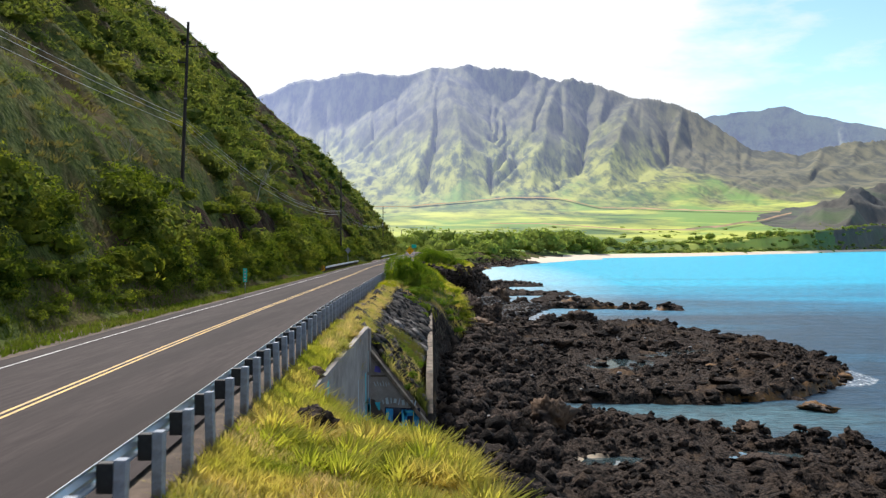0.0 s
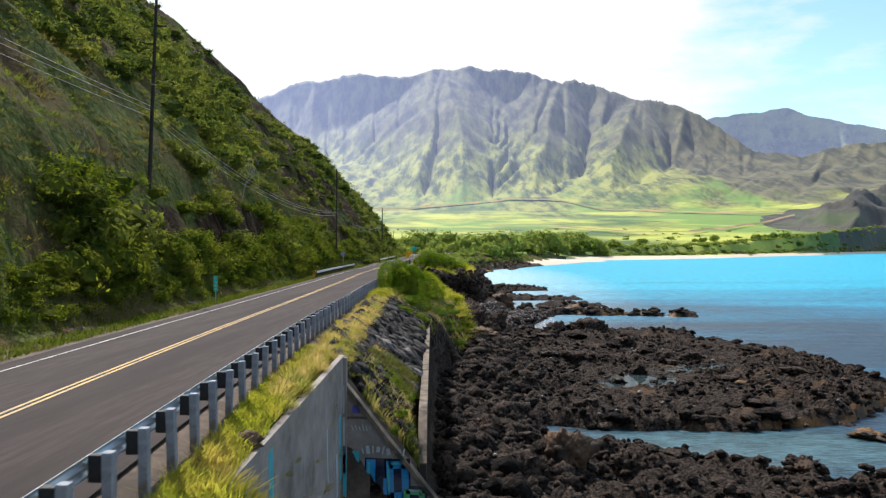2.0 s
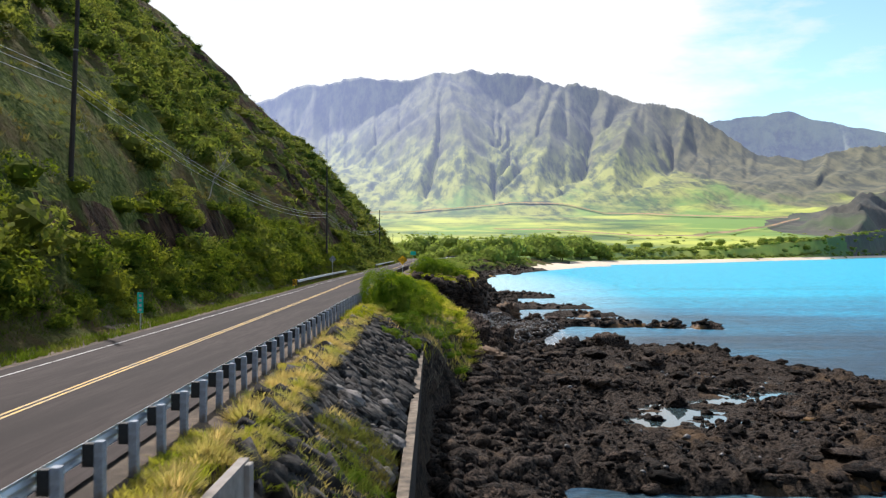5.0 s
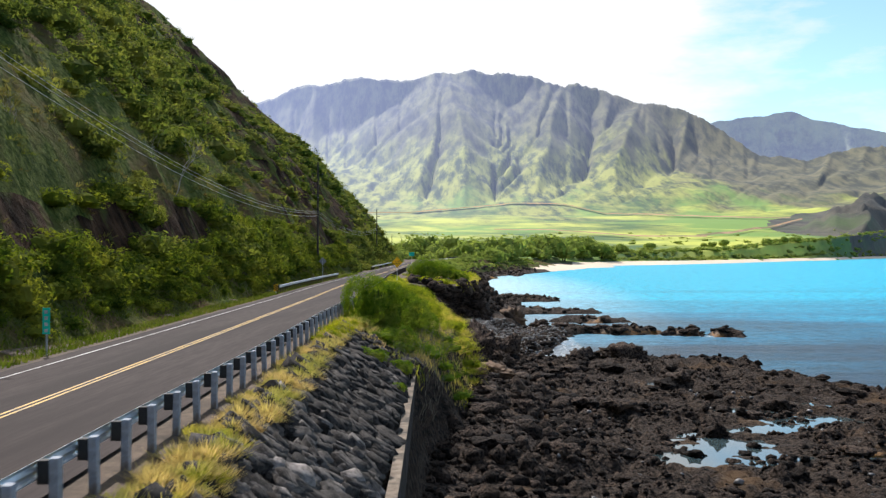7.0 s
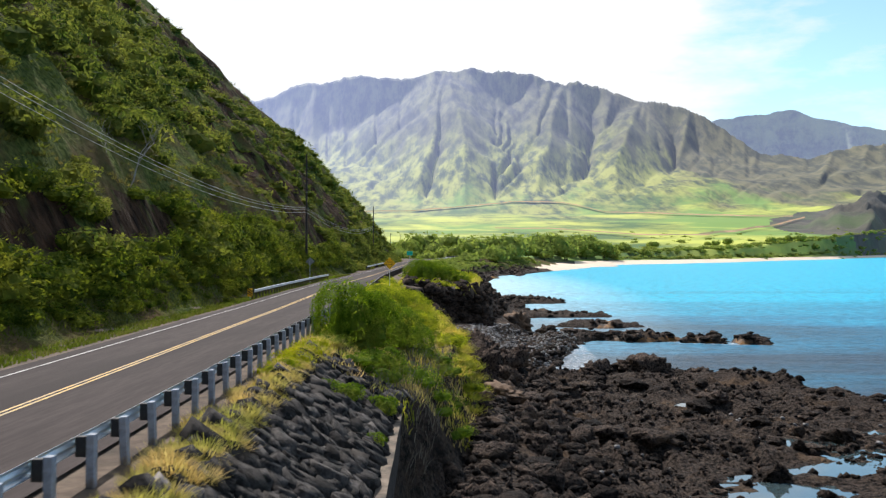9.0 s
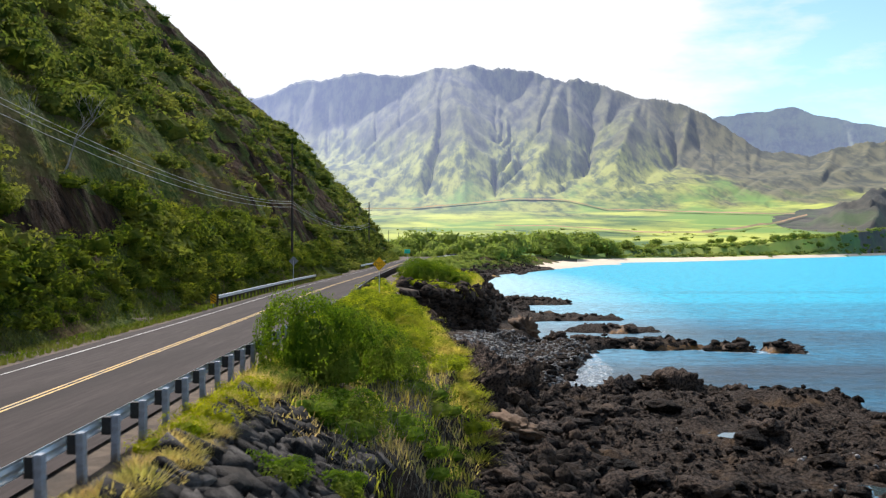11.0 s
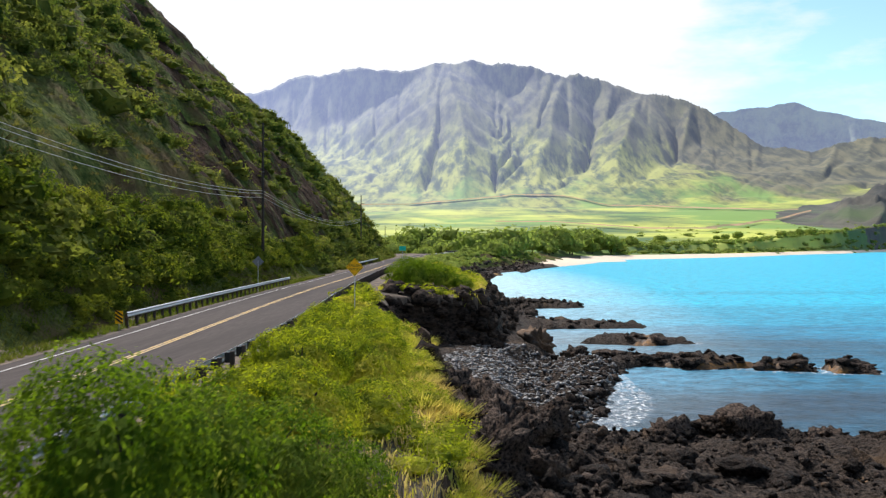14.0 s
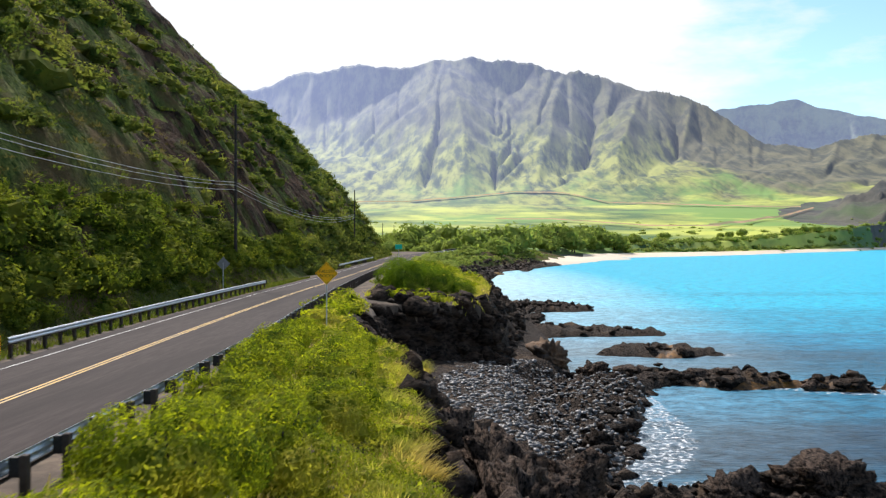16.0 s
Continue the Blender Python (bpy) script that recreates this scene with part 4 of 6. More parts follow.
# ---- guardrails ----
def beam_mesh(centre, level, y0, y1, side):
    """A W-shaped rail: folded section swept along the line, with thickness."""
    prof = [(0.0, 0.75), (0.03, 0.735), (0.075, 0.70), (0.075, 0.655), (0.02, 0.615), (0.02, 0.585), (0.075, 0.545), (0.075, 0.50), (0.03, 0.465), (0.0, 0.45)]
    prof = [(a, b + 0.12) for a, b in prof]
    prof = prof + [(a - 0.012, b) for a, b in prof[::-1]]
    ys = np.arange(y0, y1 + 0.01, 1.905)
    v = np.array([[(centre(y) + side * a, y, level(y) + b) for a, b in prof] for y in ys])
    n, k = len(ys), len(prof)
    f = [(i * k + j, i * k + (j + 1) % k, (i + 1) * k + (j + 1) % k, (i + 1) * k + j) for i in range(n - 1) for j in range(k)]
    return mesh_np("beam", v.reshape(-1, 3), f)


def guardrail(centre, y0, y1, side, label, wood, post_mat=None, posts=None, low=0.0):
    """side: -1 where the road lies at smaller x; posts: where they stand along the road; low: how far they end below the beam."""
    g = empty("guardrail", Matrix(), label=label, category="guardrail")
    part("beam", beam_mesh(lambda y: centre(y), road_z, y0, y1, side), M_STEEL, g, "galvanised W-beam with a bright top edge")
    pm = boxed(0.15, 0.19, 1.2, pose(0, 0, 0.31 - low), 0.008)
    post = part("post", pm, post_mat or (M_POST if wood else M_STEEL), g)
    block = part("block", boxed(0.21, 0.17, 0.38, pose(0, 0, 0.68), 0.01), M_BLOCK, g, "black spacer block")
    first = True
    for i, y in enumerate(posts if posts is not None else np.arange(y0 + 0.9, y1, 1.905)):
        m = pose(float(centre(y)) - side * 0.28, y, float(road_z(y)), random.uniform(-1, 1), random.uniform(-1.5, 1.5), random.uniform(-3, 3))
        b = pose(float(centre(y)) - side * 0.11, y, float(road_z(y)))
        if first:
            post.matrix_basis, block.matrix_basis, first = m, b, False
            continue
        part("post", post.data, None, g, m=m)
        part("block", block.data, None, g, m=b)
    return g


near_posts = np.interp(np.arange(-10, 47), [-10, 0, 7, 16, 20, 28, 47], [2.5, 20.97, 33.55, 50.5, 57.6, 73.29, 110.3])
guardrail(rail_x, 2.1, 109, -1, "long galvanised guardrail on grey posts beside the road", True, posts=near_posts[near_posts < 109])
guardrail(rail_x, 108.78, 250, -1, "older guardrail on dark brown wooden posts beside the road", True, M_BROWNPOST, posts=np.arange(109.5, 249, 2.05))
guardrail(lambda y: road_x(y) - 4.6, 138, 200, 1, "galvanised guardrail along the foot of the hill", False, M_BROWNPOST, low=0.2)
guardrail(lambda y: road_x(y) - 4.9, 262, 330, 1, "far guardrail along the foot of the hill", False, M_BROWNPOST, low=0.2)
om = empty("object_marker", pose(-19.5, 137.4, float(road_z(137))), label="yellow and black striped marker at the guardrail's end", category="marker")
part("plate", boxed(0.45, 0.03, 0.75, pose(0, 0, 0.62), 0.004), M_AMBER, om)
for k in range(3):
    part("stripe", boxed(0.5, 0.012, 0.1, pose(0, -0.022, 0.42 + 0.22 * k, 0, 35, 0)), M_BLACK, om, "black slanting stripe")
part("leg", boxed(0.06, 0.06, 0.7, pose(0, 0.03, 0.2)), M_STEEL, om)


# ---- plants ----
M_CROWN = mat("tree_leaf", (0.13, 0.18, 0.04), (0.27, 0.32, 0.08), 0.4, 0.9, (0.24, 0.27, 0.07), 0.03, translucent=0.45, island=0.15, spec=0.03)
def leaf_quads(pos, nrm_, size, rng, aspect=0.42):
    """Small bent leaf cards at points, facing about nrm_, as arrays of corners."""
    n = len(pos)
    t = rng.normal(size=(n, 3))
    t -= (t * nrm_).sum(1, keepdims=True) * nrm_
    t /= np.linalg.norm(t, axis=1, keepdims=True) + 1e-9
    b = np.cross(nrm_, t)
    s = (size * rng.uniform(0.6, 1.35, n))[:, None]
    return np.stack([pos - t * s, pos + b * s * aspect, pos + t * s, pos - b * s * aspect], 1)


def clump(seed, n, leaf, lobes=7, flat=0.75, core=(18, 7, 0.85), rough=0.06):
    """Corners of the leaves of one shrub of unit radius, standing on z = 0, made of uneven lobes with gaps."""
    rng = np.random.RandomState(seed)
    c = np.clip(rng.normal(size=(lobes, 3)), -1.5, 1.5) * (0.44, 0.44, 0.3)
    c[:, 2] = np.abs(c[:, 2]) + 0.25
    r = rng.uniform(0.22, 0.5, lobes)
    k = rng.randint(0, lobes, n * 3)
    d = rng.normal(size=(n * 3, 3))
    d /= np.linalg.norm(d, axis=1, keepdims=True)
    p = c[k] + d * (r[k] * rng.uniform(0.8, 1.12, n * 3))[:, None]
    # only the outer leaves of the lobes, none buried in a neighbour
    buried = (np.linalg.norm(p[:, None] - c[None], axis=2) < r * 0.78).any(1)
    keep = np.nonzero(~buried & (p[:, 2] > -0.1))[0][:n]
    p, d, m_ = p[keep], d[keep], len(keep)
    p[:, 2] = np.abs(p[:, 2]) * flat
    q = d * 1.3 + rng.normal(size=(m_, 3)) * 0.55 + (0, 0, 0.35)
    q /= np.linalg.norm(q, axis=1, keepdims=True)
    leaves = leaf_quads(p, q, np.full(m_, leaf), rng)
    # the dense inner growth
    na_, nt_, depth = core
    th, ph = np.meshgrid(np.linspace(0, 2 * math.pi, na_ + 1), np.linspace(-0.25, math.pi / 2, nt_ + 1))
    u = np.stack([np.cos(th) * np.cos(ph), np.sin(th) * np.cos(ph), np.sin(ph)], -1)
    o = c - (0, 0, 0.15)
    b = np.einsum("ijk,lk->ijl", u, o)
    disc = b * b - (o * o).sum(1) + r * r
    t = np.where(disc > 0, b + np.sqrt(np.maximum(disc, 0)), 0).max(-1)
    t = np.maximum(t, 0.3) * depth * rng.uniform(1 - rough, 1 + rough, t.shape)
    t[:, -1], t[-1] = t[:, 0], t[-1].mean()
    v = u * t[..., None] + (0, 0, 0.15)
    v[..., 2] *= flat
    quads = np.stack([v[:-1, :-1], v[:-1, 1:], v[1:, 1:], v[1:, :-1]], 2).reshape(-1, 4, 3)
    return np.concatenate([leaves, quads])


def tuft(seed, n, width=0.06):
    """Corners of the blades of one grass hummock of unit radius: arching outwards from a domed foot."""
    rng = np.random.RandomState(seed)
    a, rad = rng.uniform(0, 6.28, n), np.sqrt(rng.uniform(0, 1, n)) * 0.75
    out = np.stack([np.cos(a), np.sin(a), 0 * a], 1)
    side = np.stack([-np.sin(a), np.cos(a), 0 * a], 1) * (width * rng.uniform(0.6, 1.4, n))[:, None]
    base = out * rad[:, None] + np.stack([0 * a, 0 * a, 0.45 * (1 - rad ** 2)], 1)
    length = rng.uniform(0.3, 0.6, n)[:, None]
    tip = base + (out * (0.3 + rad[:, None]) + rng.normal(size=(n, 3)) * 0.2) * length + np.array([0, 0, 1.0]) * length * (1.0 - 0.6 * rad[:, None])
    return np.stack([base - side, base + side, tip + side * 0.25, tip - side * 0.25], 1)


def planted(name, clumps, places, material, **tags):
    """Many shrubs in one mesh. places: x, y, z, radius, height factor."""
    rng = np.random.RandomState(len(places))
    out = []
    for x, y, z, r, h in places:
        q = clumps[rng.randint(len(clumps))]
        a = rng.uniform(0, 6.28)
        ca, sa = math.cos(a), math.sin(a)
        v = np.empty_like(q)
        v[..., 0] = (q[..., 0] * ca - q[..., 1] * sa) * r + x
        v[..., 1] = (q[..., 0] * sa + q[..., 1] * ca) * r + y
        v[..., 2] = q[..., 2] * r * h + z
        out.append(v.reshape(-1, 3))
    v = np.concatenate(out)
    me = mesh_np(name, v, np.arange(len(v)).reshape(-1, 4))
    return tagged(part(name, me, material), **tags)


def blades(name, xy, heights, material, lean=0.35, width=0.018, seed=5, **tags):
    """Grass: tapering bent blades on the ground."""
    rng = np.random.RandomState(seed)
    n = len(xy)
    z = ground_z(xy[:, 0], xy[:, 1]) - 0.03
    base = np.column_stack([xy, z])
    a = rng.uniform(0, 6.28, n)
    side = np.stack([np.cos(a), np.sin(a), np.zeros(n)], 1) * (width * rng.uniform(0.7, 1.4, n))[:, None]
    bend = np.stack([rng.normal(size=n), rng.normal(size=n), np.zeros(n)], 1) * lean * heights[:, None]
    up = np.array([0, 0, 1.0]) * heights[:, None]
    mid, tip = base + up * 0.6 + bend * 0.35, base + up * 0.95 + bend
    v = np.stack([base - side, base + side, mid + side * 0.7, tip, mid - side * 0.7], 1).reshape(-1, 3)
    i = np.arange(n)[:, None] * 5
    me = bpy.data.meshes.new(name)
    f4, f3 = i + np.array([[0, 1, 2, 4]]), i + np.array([[4, 2, 3]])
    me.from_pydata(v.tolist(), [], f4.tolist() + f3.tolist())
    return tagged(part(name, me, material), **tags)


rs = np.random.RandomState(2)
HILL_CLUMPS = [clump(i, 300, 0.095, 11, 0.75, (10, 3, 0.68), 0.07) for i in range(6)]
FAR_CLUMPS = [clump(i, 84, 0.13, 8, 0.75, (9, 3, 0.8)) for i in range(5)]
HEDGE_CLUMPS = [clump(20 + i, 430, 0.074, 15, 0.9, (13, 4, 0.7), 0.06) for i in range(5)]
SHRUB_CLUMPS = [clump(40 + i, 900, 0.05, 18, 0.9, (14, 5, 0.64), 0.08) for i in range(4)]
TUFT_CLUMPS = [tuft(60 + i, 30, 0.055) for i in range(4)]
HUMMOCK_CLUMPS = [tuft(70 + i, 210, 0.024) for i in range(4)]


def hill_places(n, d0, d1, r0, r1, y0, y1, seed, keep):
    rng = np.random.RandomState(seed)
    y = rng.uniform(y0, y1, n)
    d = d0 + (d1 - d0) * rng.uniform(0, 1, n)
    x = hill_foot(y) - d
    k = keep(x, y, d)
    x, y, d = x[k], y[k], d[k]
    z = ground_z(x, y)
    r = rng.uniform(r0, r1, len(x)) * (1 + 0.5 * vnoise(x, y, 20, 71))
    return np.column_stack([x, y, z - 0.25 * r, r, rng.uniform(0.7, 1.1, len(x))])


patch = lambda x, y, s, seed, lim: vnoise(x, y, s, seed, 3) > lim
planted("hill_shrubs", FAR_CLUMPS, hill_places(2400, 3, 75, 1.4, 3.2, 200, 430, 172, lambda x, y, d: patch(x, y, 14, 73, -0.2) & ~bare(x, y)), M_HILLBUSH,
        kind="stuff", label="green shrubs over the far part of the hillside", category="shrubs")
planted("hill_shrubs", HILL_CLUMPS, hill_places(2100, 3, 75, 1.3, 3.2, 26, 200, 72, lambda x, y, d: (ground_z(x, y) < 24 + 0.32 * np.hypot(x, y)) & (vnoise(x, y, 14, 73, 3) > np.where((d > 5) & (d < 15), 0.22, -0.22)) & ~bare(x, y)), M_HILLBUSH,
        kind="stuff", label="dark green shrubs over the steep hillside", category="shrubs")
planted("hill_thickets", HEDGE_CLUMPS, hill_places(260, 13, 60, 2.8, 4.6, 90, 340, 173, lambda x, y, d: (ground_z(x, y) < 24 + 0.32 * np.hypot(x, y)) & patch(x, y, 18, 174, -0.05) & ~bare(x, y)), M_HILLBUSH,
        kind="stuff", label="rounded green thickets over the hillside", category="shrubs")
planted("cliff_shrubs", FAR_CLUMPS, hill_places(420, 5, 30, 0.5, 1.5, 196, 322, 181, lambda x, y, d: bare(x, y) & patch(x, y, 7, 182, -0.05)), M_HILLBUSH,
        kind="stuff", label="small shrubs clinging to the brown rock face", category="shrubs")
planted("hill_scrub", FAR_CLUMPS, hill_places(1000, 60, 260, 2.0, 4.0, 0, 520, 74, lambda x, y, d: patch(x, y, 30, 75, -0.05) & ~bare(x, y)), M_HILLBUSH,
        kind="stuff", label="low scrub on the upper hillside", category="shrubs")
planted("dry_tufts", TUFT_CLUMPS, hill_places(5600, 2, 46, 0.4, 0.95, 26, 240, 76, lambda x, y, d: (~bare(x, y) | (vnoise(x, y, 4, 175, 2) > 0.15)) & (ground_z(x, y) < 24 + 0.32 * np.hypot(x, y)) & (vnoise(x, y, 9, 77, 3) > np.where(d < 17, -0.45, -0.1))), M_TAN,
        kind="stuff", label="olive and tan grass tufts on the hillside", category="grass")
planted("roadside_hedge", HEDGE_CLUMPS, hill_places(620, 2.0, 5.6, 1.2, 2.2, 20, 250, 78, lambda x, y, d: ((y < 130) | (d > 1.5)) & patch(x, y, 11, 79, -0.55) & ((d < 2.6) | ~bare(x, y))), M_HEDGE,
        kind="stuff", label="thick green roadside bushes under the slope", category="bushes")
planted("hedge_skirt", HILL_CLUMPS, hill_places(250, 0.6, 2.6, 0.6, 1.25, 16, 150, 178, lambda x, y, d: patch(x, y, 8, 180, -0.5)), M_HEDGE,
        kind="stuff", label="low leafy growth before the roadside bushes", category="bushes")
planted("verge_brush", HILL_CLUMPS, hill_places(110, -0.1, 2.6, 0.45, 1.0, 126, 215, 179, lambda x, y, d: d > -9), M_HEDGE,
        kind="stuff", label="low brush behind the guardrail under the hill", category="brush")
planted("roadside_hedge", FAR_CLUMPS, hill_places(420, -1.0, 6, 1.4, 2.6, 240, 440, 80, lambda x, y, d: d > -9), M_HILLBUSH,
        kind="stuff", label="green bushes along the far roadside", category="bushes")


def strip(n, y0, y1, lo, hi, seed):
    rng = np.random.RandomState(seed)
    y = rng.uniform(y0, y1, n)
    t = rng.uniform(0, 1, n)
    return np.column_stack([lo(y) + (hi(y) - lo(y)) * t, y])


sec_x = lambda k: (lambda y: section(y)[k][0])


def green_edge(y):
    """Where the growth on the bank ends: hanging down the wall's end, then back from the bare cliff."""
    hang = sstep(94, 98, y) * sstep(119, 115, y)
    return sec_x(1)(y) + hang * np.maximum(sec_x(2)(y) - sec_x(1)(y) - 0.2, 0) - 0.25 * sstep(114, 120, y)


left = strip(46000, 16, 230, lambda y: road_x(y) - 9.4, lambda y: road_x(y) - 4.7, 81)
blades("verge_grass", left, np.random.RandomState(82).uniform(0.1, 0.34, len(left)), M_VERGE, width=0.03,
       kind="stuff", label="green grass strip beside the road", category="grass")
vx = strip(62000, 12, 96, lambda y: rail_x(y) + 0.35, lambda y: sec_x(0)(y) + 0.5, 83)
vx = vx[(vx[:, 1] < 47) | (vnoise(vx[:, 0], vx[:, 1], 1.5, 184, 2) + 0.35 * (vx[:, 0] - rail_x(vx[:, 1]) - 1.0) > 0.06)]
dry = vnoise(vx[:, 0], vx[:, 1], 5, 84) + (vx[:, 1] - 58) * 0.012
hh = np.random.RandomState(85).uniform(0.1, 0.3, len(vx)) * (1 + 0.8 * vnoise(vx[:, 0], vx[:, 1], 1.6, 86))
blades("bank_grass", vx[dry > 0.05], hh[dry > 0.05], M_DRY, lean=0.6, width=0.013, kind="stuff", label="dry yellow grass between guardrail and bank", category="grass")
blades("bank_grass", vx[dry <= 0.05], hh[dry <= 0.05], M_GRASS, lean=0.6, width=0.013, kind="stuff", label="fresh green grass between guardrail and bank", category="grass")
kn = strip(46000, 10, 28, lambda y: rail_x(y) + 0.4 + 0.9 * sstep(20, 24, y), lambda y: sec_x(1)(y) + 0.35, 87)
dry = vnoise(kn[:, 0], kn[:, 1], 4, 88)
hh = np.random.RandomState(89).uniform(0.1, 0.32, len(kn)) * (1 + 0.6 * vnoise(kn[:, 0], kn[:, 1], 1.6, 90))
blades("knoll_grass", kn[dry > 0.08], hh[dry > 0.08], M_DRY, kind="stuff", label="yellowed grass on a knoll over the shore", category="grass")
blades("knoll_grass", kn[dry <= 0.08], hh[dry <= 0.08], M_GRASS, kind="stuff", label="green grass on a knoll over the shore", category="grass")


# shrubs on the seaward bank
def shrub(x, y, r, h, seed, label):
    t = empty("shrub", pose(x, y, float(ground_z(x, y)) - 0.1), label=label, category="shrub")
    bm = bmesh.new()
    rng = random.Random(seed)
    for k in range(5):
        a = rng.uniform(0, 6.28)
        e = (math.cos(a) * r * 0.55, math.sin(a) * r * 0.55, r * h * rng.uniform(0.5, 0.9))
        tube(bm, [(0, 0, -0.2), (e[0] * 0.4, e[1] * 0.4, e[2] * 0.55), e], [0.06, 0.04, 0.015], 5)
    part("stem", bm, M_WOOD, t, "brown woody stems")
    q = clump(seed, int(5200 * min(r, 2.5) ** 1.5), 0.055 / max(r, 0.7), 34, 1.0, (22, 8, 0.62), 0.08) * (r, r, r * h)
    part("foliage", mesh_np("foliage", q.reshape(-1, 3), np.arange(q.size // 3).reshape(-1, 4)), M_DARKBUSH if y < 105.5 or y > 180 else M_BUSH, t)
    return t


for i, (x, y, r, h) in enumerate([(-5.3, 98.9, 2.2, 1.45), (-4.4, 102.8, 2.1, 1.05), (-3.8, 95.0, 1.2, 0.9), (-5.8, 106, 1.7, 1.0), (-4.6, 110, 1.8, 1.0), (-5.4, 115.5, 1.7, 1.1),
                                  (-4.2, 119.5, 1.8, 1.0), (-5.6, 123.5, 1.5, 0.9), (-3.2, 105, 1.6, 0.8), (-3.0, 113, 1.6, 0.8), (-3.9, 126.5, 1.7, 0.9), (-4.6, 131.5, 1.6, 0.9),
                                  (-5.0, 137.5, 1.6, 0.9), (-4.6, 86.5, 0.9, 0.8), (-3.3, 88.5, 0.8, 0.8), (-5.4, 143, 1.4, 0.8),
                                  (-6.4, 112.5, 1.1, 0.9), (-6.5, 116.5, 1.15, 0.95), (-6.6, 121, 1.2, 0.95), (-6.9, 125.5, 1.3, 1.05), (-7.0, 129.5, 1.35, 1.0), (-7.2, 134, 1.35, 1.0), (-7.5, 138.5, 1.3, 1.0), (-7.9, 143, 1.25, 0.95), (-8.3, 147.5, 1.15, 0.9)]):
    shrub(x, y, r, h, 100 + i, "leafy green shrub on the bank by the guardrail")
for i, (x, y, r, h) in enumerate([(-5.4, 193, 2.4, 1.45), (-2.8, 194.5, 2.2, 1.2), (-0.4, 196, 1.9, 0.9), (-7.0, 198, 2.2, 1.3), (-4.2, 199, 2.2, 1.3)]):
    shrub(x, y, r, h, 160 + i, "tall leafy shrub on the headland over the cliff")
for i, (x, y, r, h) in enumerate([(-2.5, 47.2, 0.5, 0.8), (-3.2, 48.4, 0.4, 0.7), (-2.3, 50.0, 0.45, 0.8), (-2.6, 53.0, 0.35, 0.7), (-3.0, 83.0, 0.5, 0.8)]):
    shrub(x, y, r, h, 140 + i, "small green shrub at the foot of the stone slope")
ft = strip(46, 45.6, 56, lambda y: sec_x(1)(y) - 2.2 + (y - 45.6) * 0.1, lambda y: sec_x(1)(y) - 0.05, 105)
planted("slope_weeds", SHRUB_CLUMPS, np.column_stack([ft, ground_z(ft[:, 0], ft[:, 1]) - 0.05, rs.uniform(0.25, 0.5, 46), rs.uniform(0.6, 1.0, 46)]), M_DARKBUSH,
        kind="stuff", label="green weeds at the foot of the stone slope", category="weeds")
fb = strip(14000, 45.4, 57, lambda y: sec_x(1)(y) - 2.0, lambda y: sec_x(1)(y) + 0.1, 106)
fk = vnoise(fb[:, 0], fb[:, 1], 1.4, 108, 2) > -0.02
blades("slope_grass", fb[fk], rs.uniform(0.25, 0.6, fk.sum()), M_TAN, lean=0.4, kind="stuff", label="olive brush at the foot of the stone slope", category="grass")
blades("slope_grass", fb[~fk][::2], rs.uniform(0.2, 0.5, len(fb[~fk][::2])), M_DRY, lean=0.4, kind="stuff", label="dry brush at the foot of the stone slope", category="grass")
creeper = strip(26, 46, 57, lambda y: sec_x(0)(y) - 0.1, lambda y: sec_x(0)(y) + 0.8 - (y - 46) * 0.05, 109)
planted("slope_creeper", HUMMOCK_CLUMPS, np.column_stack([creeper, ground_z(creeper[:, 0], creeper[:, 1]) - 0.06, rs.uniform(0.3, 0.6, 26), rs.uniform(0.4, 0.7, 26)]), M_YGREEN,
        kind="stuff", label="bright green creeper over the top of the stones", category="weeds")
gstrip = strip(6400, 46, 58, lambda y: sec_x(0)(y) + (y - 46) * 0.02, lambda y: sec_x(0)(y) + 0.75 - (y - 46) * 0.06, 107)
blades("slope_grass", gstrip, rs.uniform(0.15, 0.4, 6400), M_GRASS, kind="stuff", label="bright green creeping grass down the stones", category="grass")
yg = strip(26, 84, 94, lambda y: rail_x(y) + 0.7, lambda y: rail_x(y) + 1.7, 103)
planted("yellow_shrubs", SHRUB_CLUMPS, np.column_stack([yg, ground_z(yg[:, 0], yg[:, 1]) - 0.1, rs.uniform(0.35, 0.7, 26), rs.uniform(0.8, 1.2, 26)]), M_YGREEN,
        kind="stuff", label="feathery yellow-green weeds by the guardrail posts", category="weeds")
tw = strip(900, 88, 108, lambda y: sec_x(1)(y) - 1.6, lambda y: sec_x(1)(y) + 1.0, 104)
blades("dry_brush", tw, rs.uniform(0.4, 1.0, 900), M_TWIG, lean=0.45, width=0.012, seed=6, kind="stuff", label="bare grey brush on the steep bank", category="brush")
sl = strip(115, 93, 150, lambda y: sec_x(0)(y) - 0.6, lambda y: green_edge(y) - 0.1, 91)
creep = np.column_stack([sl, ground_z(sl[:, 0], sl[:, 1]) - 0.15, rs.uniform(0.7, 1.4, len(sl)), rs.uniform(0.5, 0.8, len(sl))])
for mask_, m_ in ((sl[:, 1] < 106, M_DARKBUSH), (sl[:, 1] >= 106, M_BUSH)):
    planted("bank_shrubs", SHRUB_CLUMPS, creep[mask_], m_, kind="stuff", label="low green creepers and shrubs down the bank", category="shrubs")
edge = strip(110, 105, 154.5, lambda y: green_edge(y) - 1.6, lambda y: green_edge(y) + 0.15, 192)
planted("bank_tussocks", HUMMOCK_CLUMPS, np.column_stack([edge, ground_z(edge[:, 0], edge[:, 1]) - 0.15, rs.uniform(0.6, 1.15, 110), rs.uniform(0.6, 0.9, 110)]), M_GRASS,
        kind="stuff", label="soft yellow-green tussocks along the edge of the bank", category="grass")
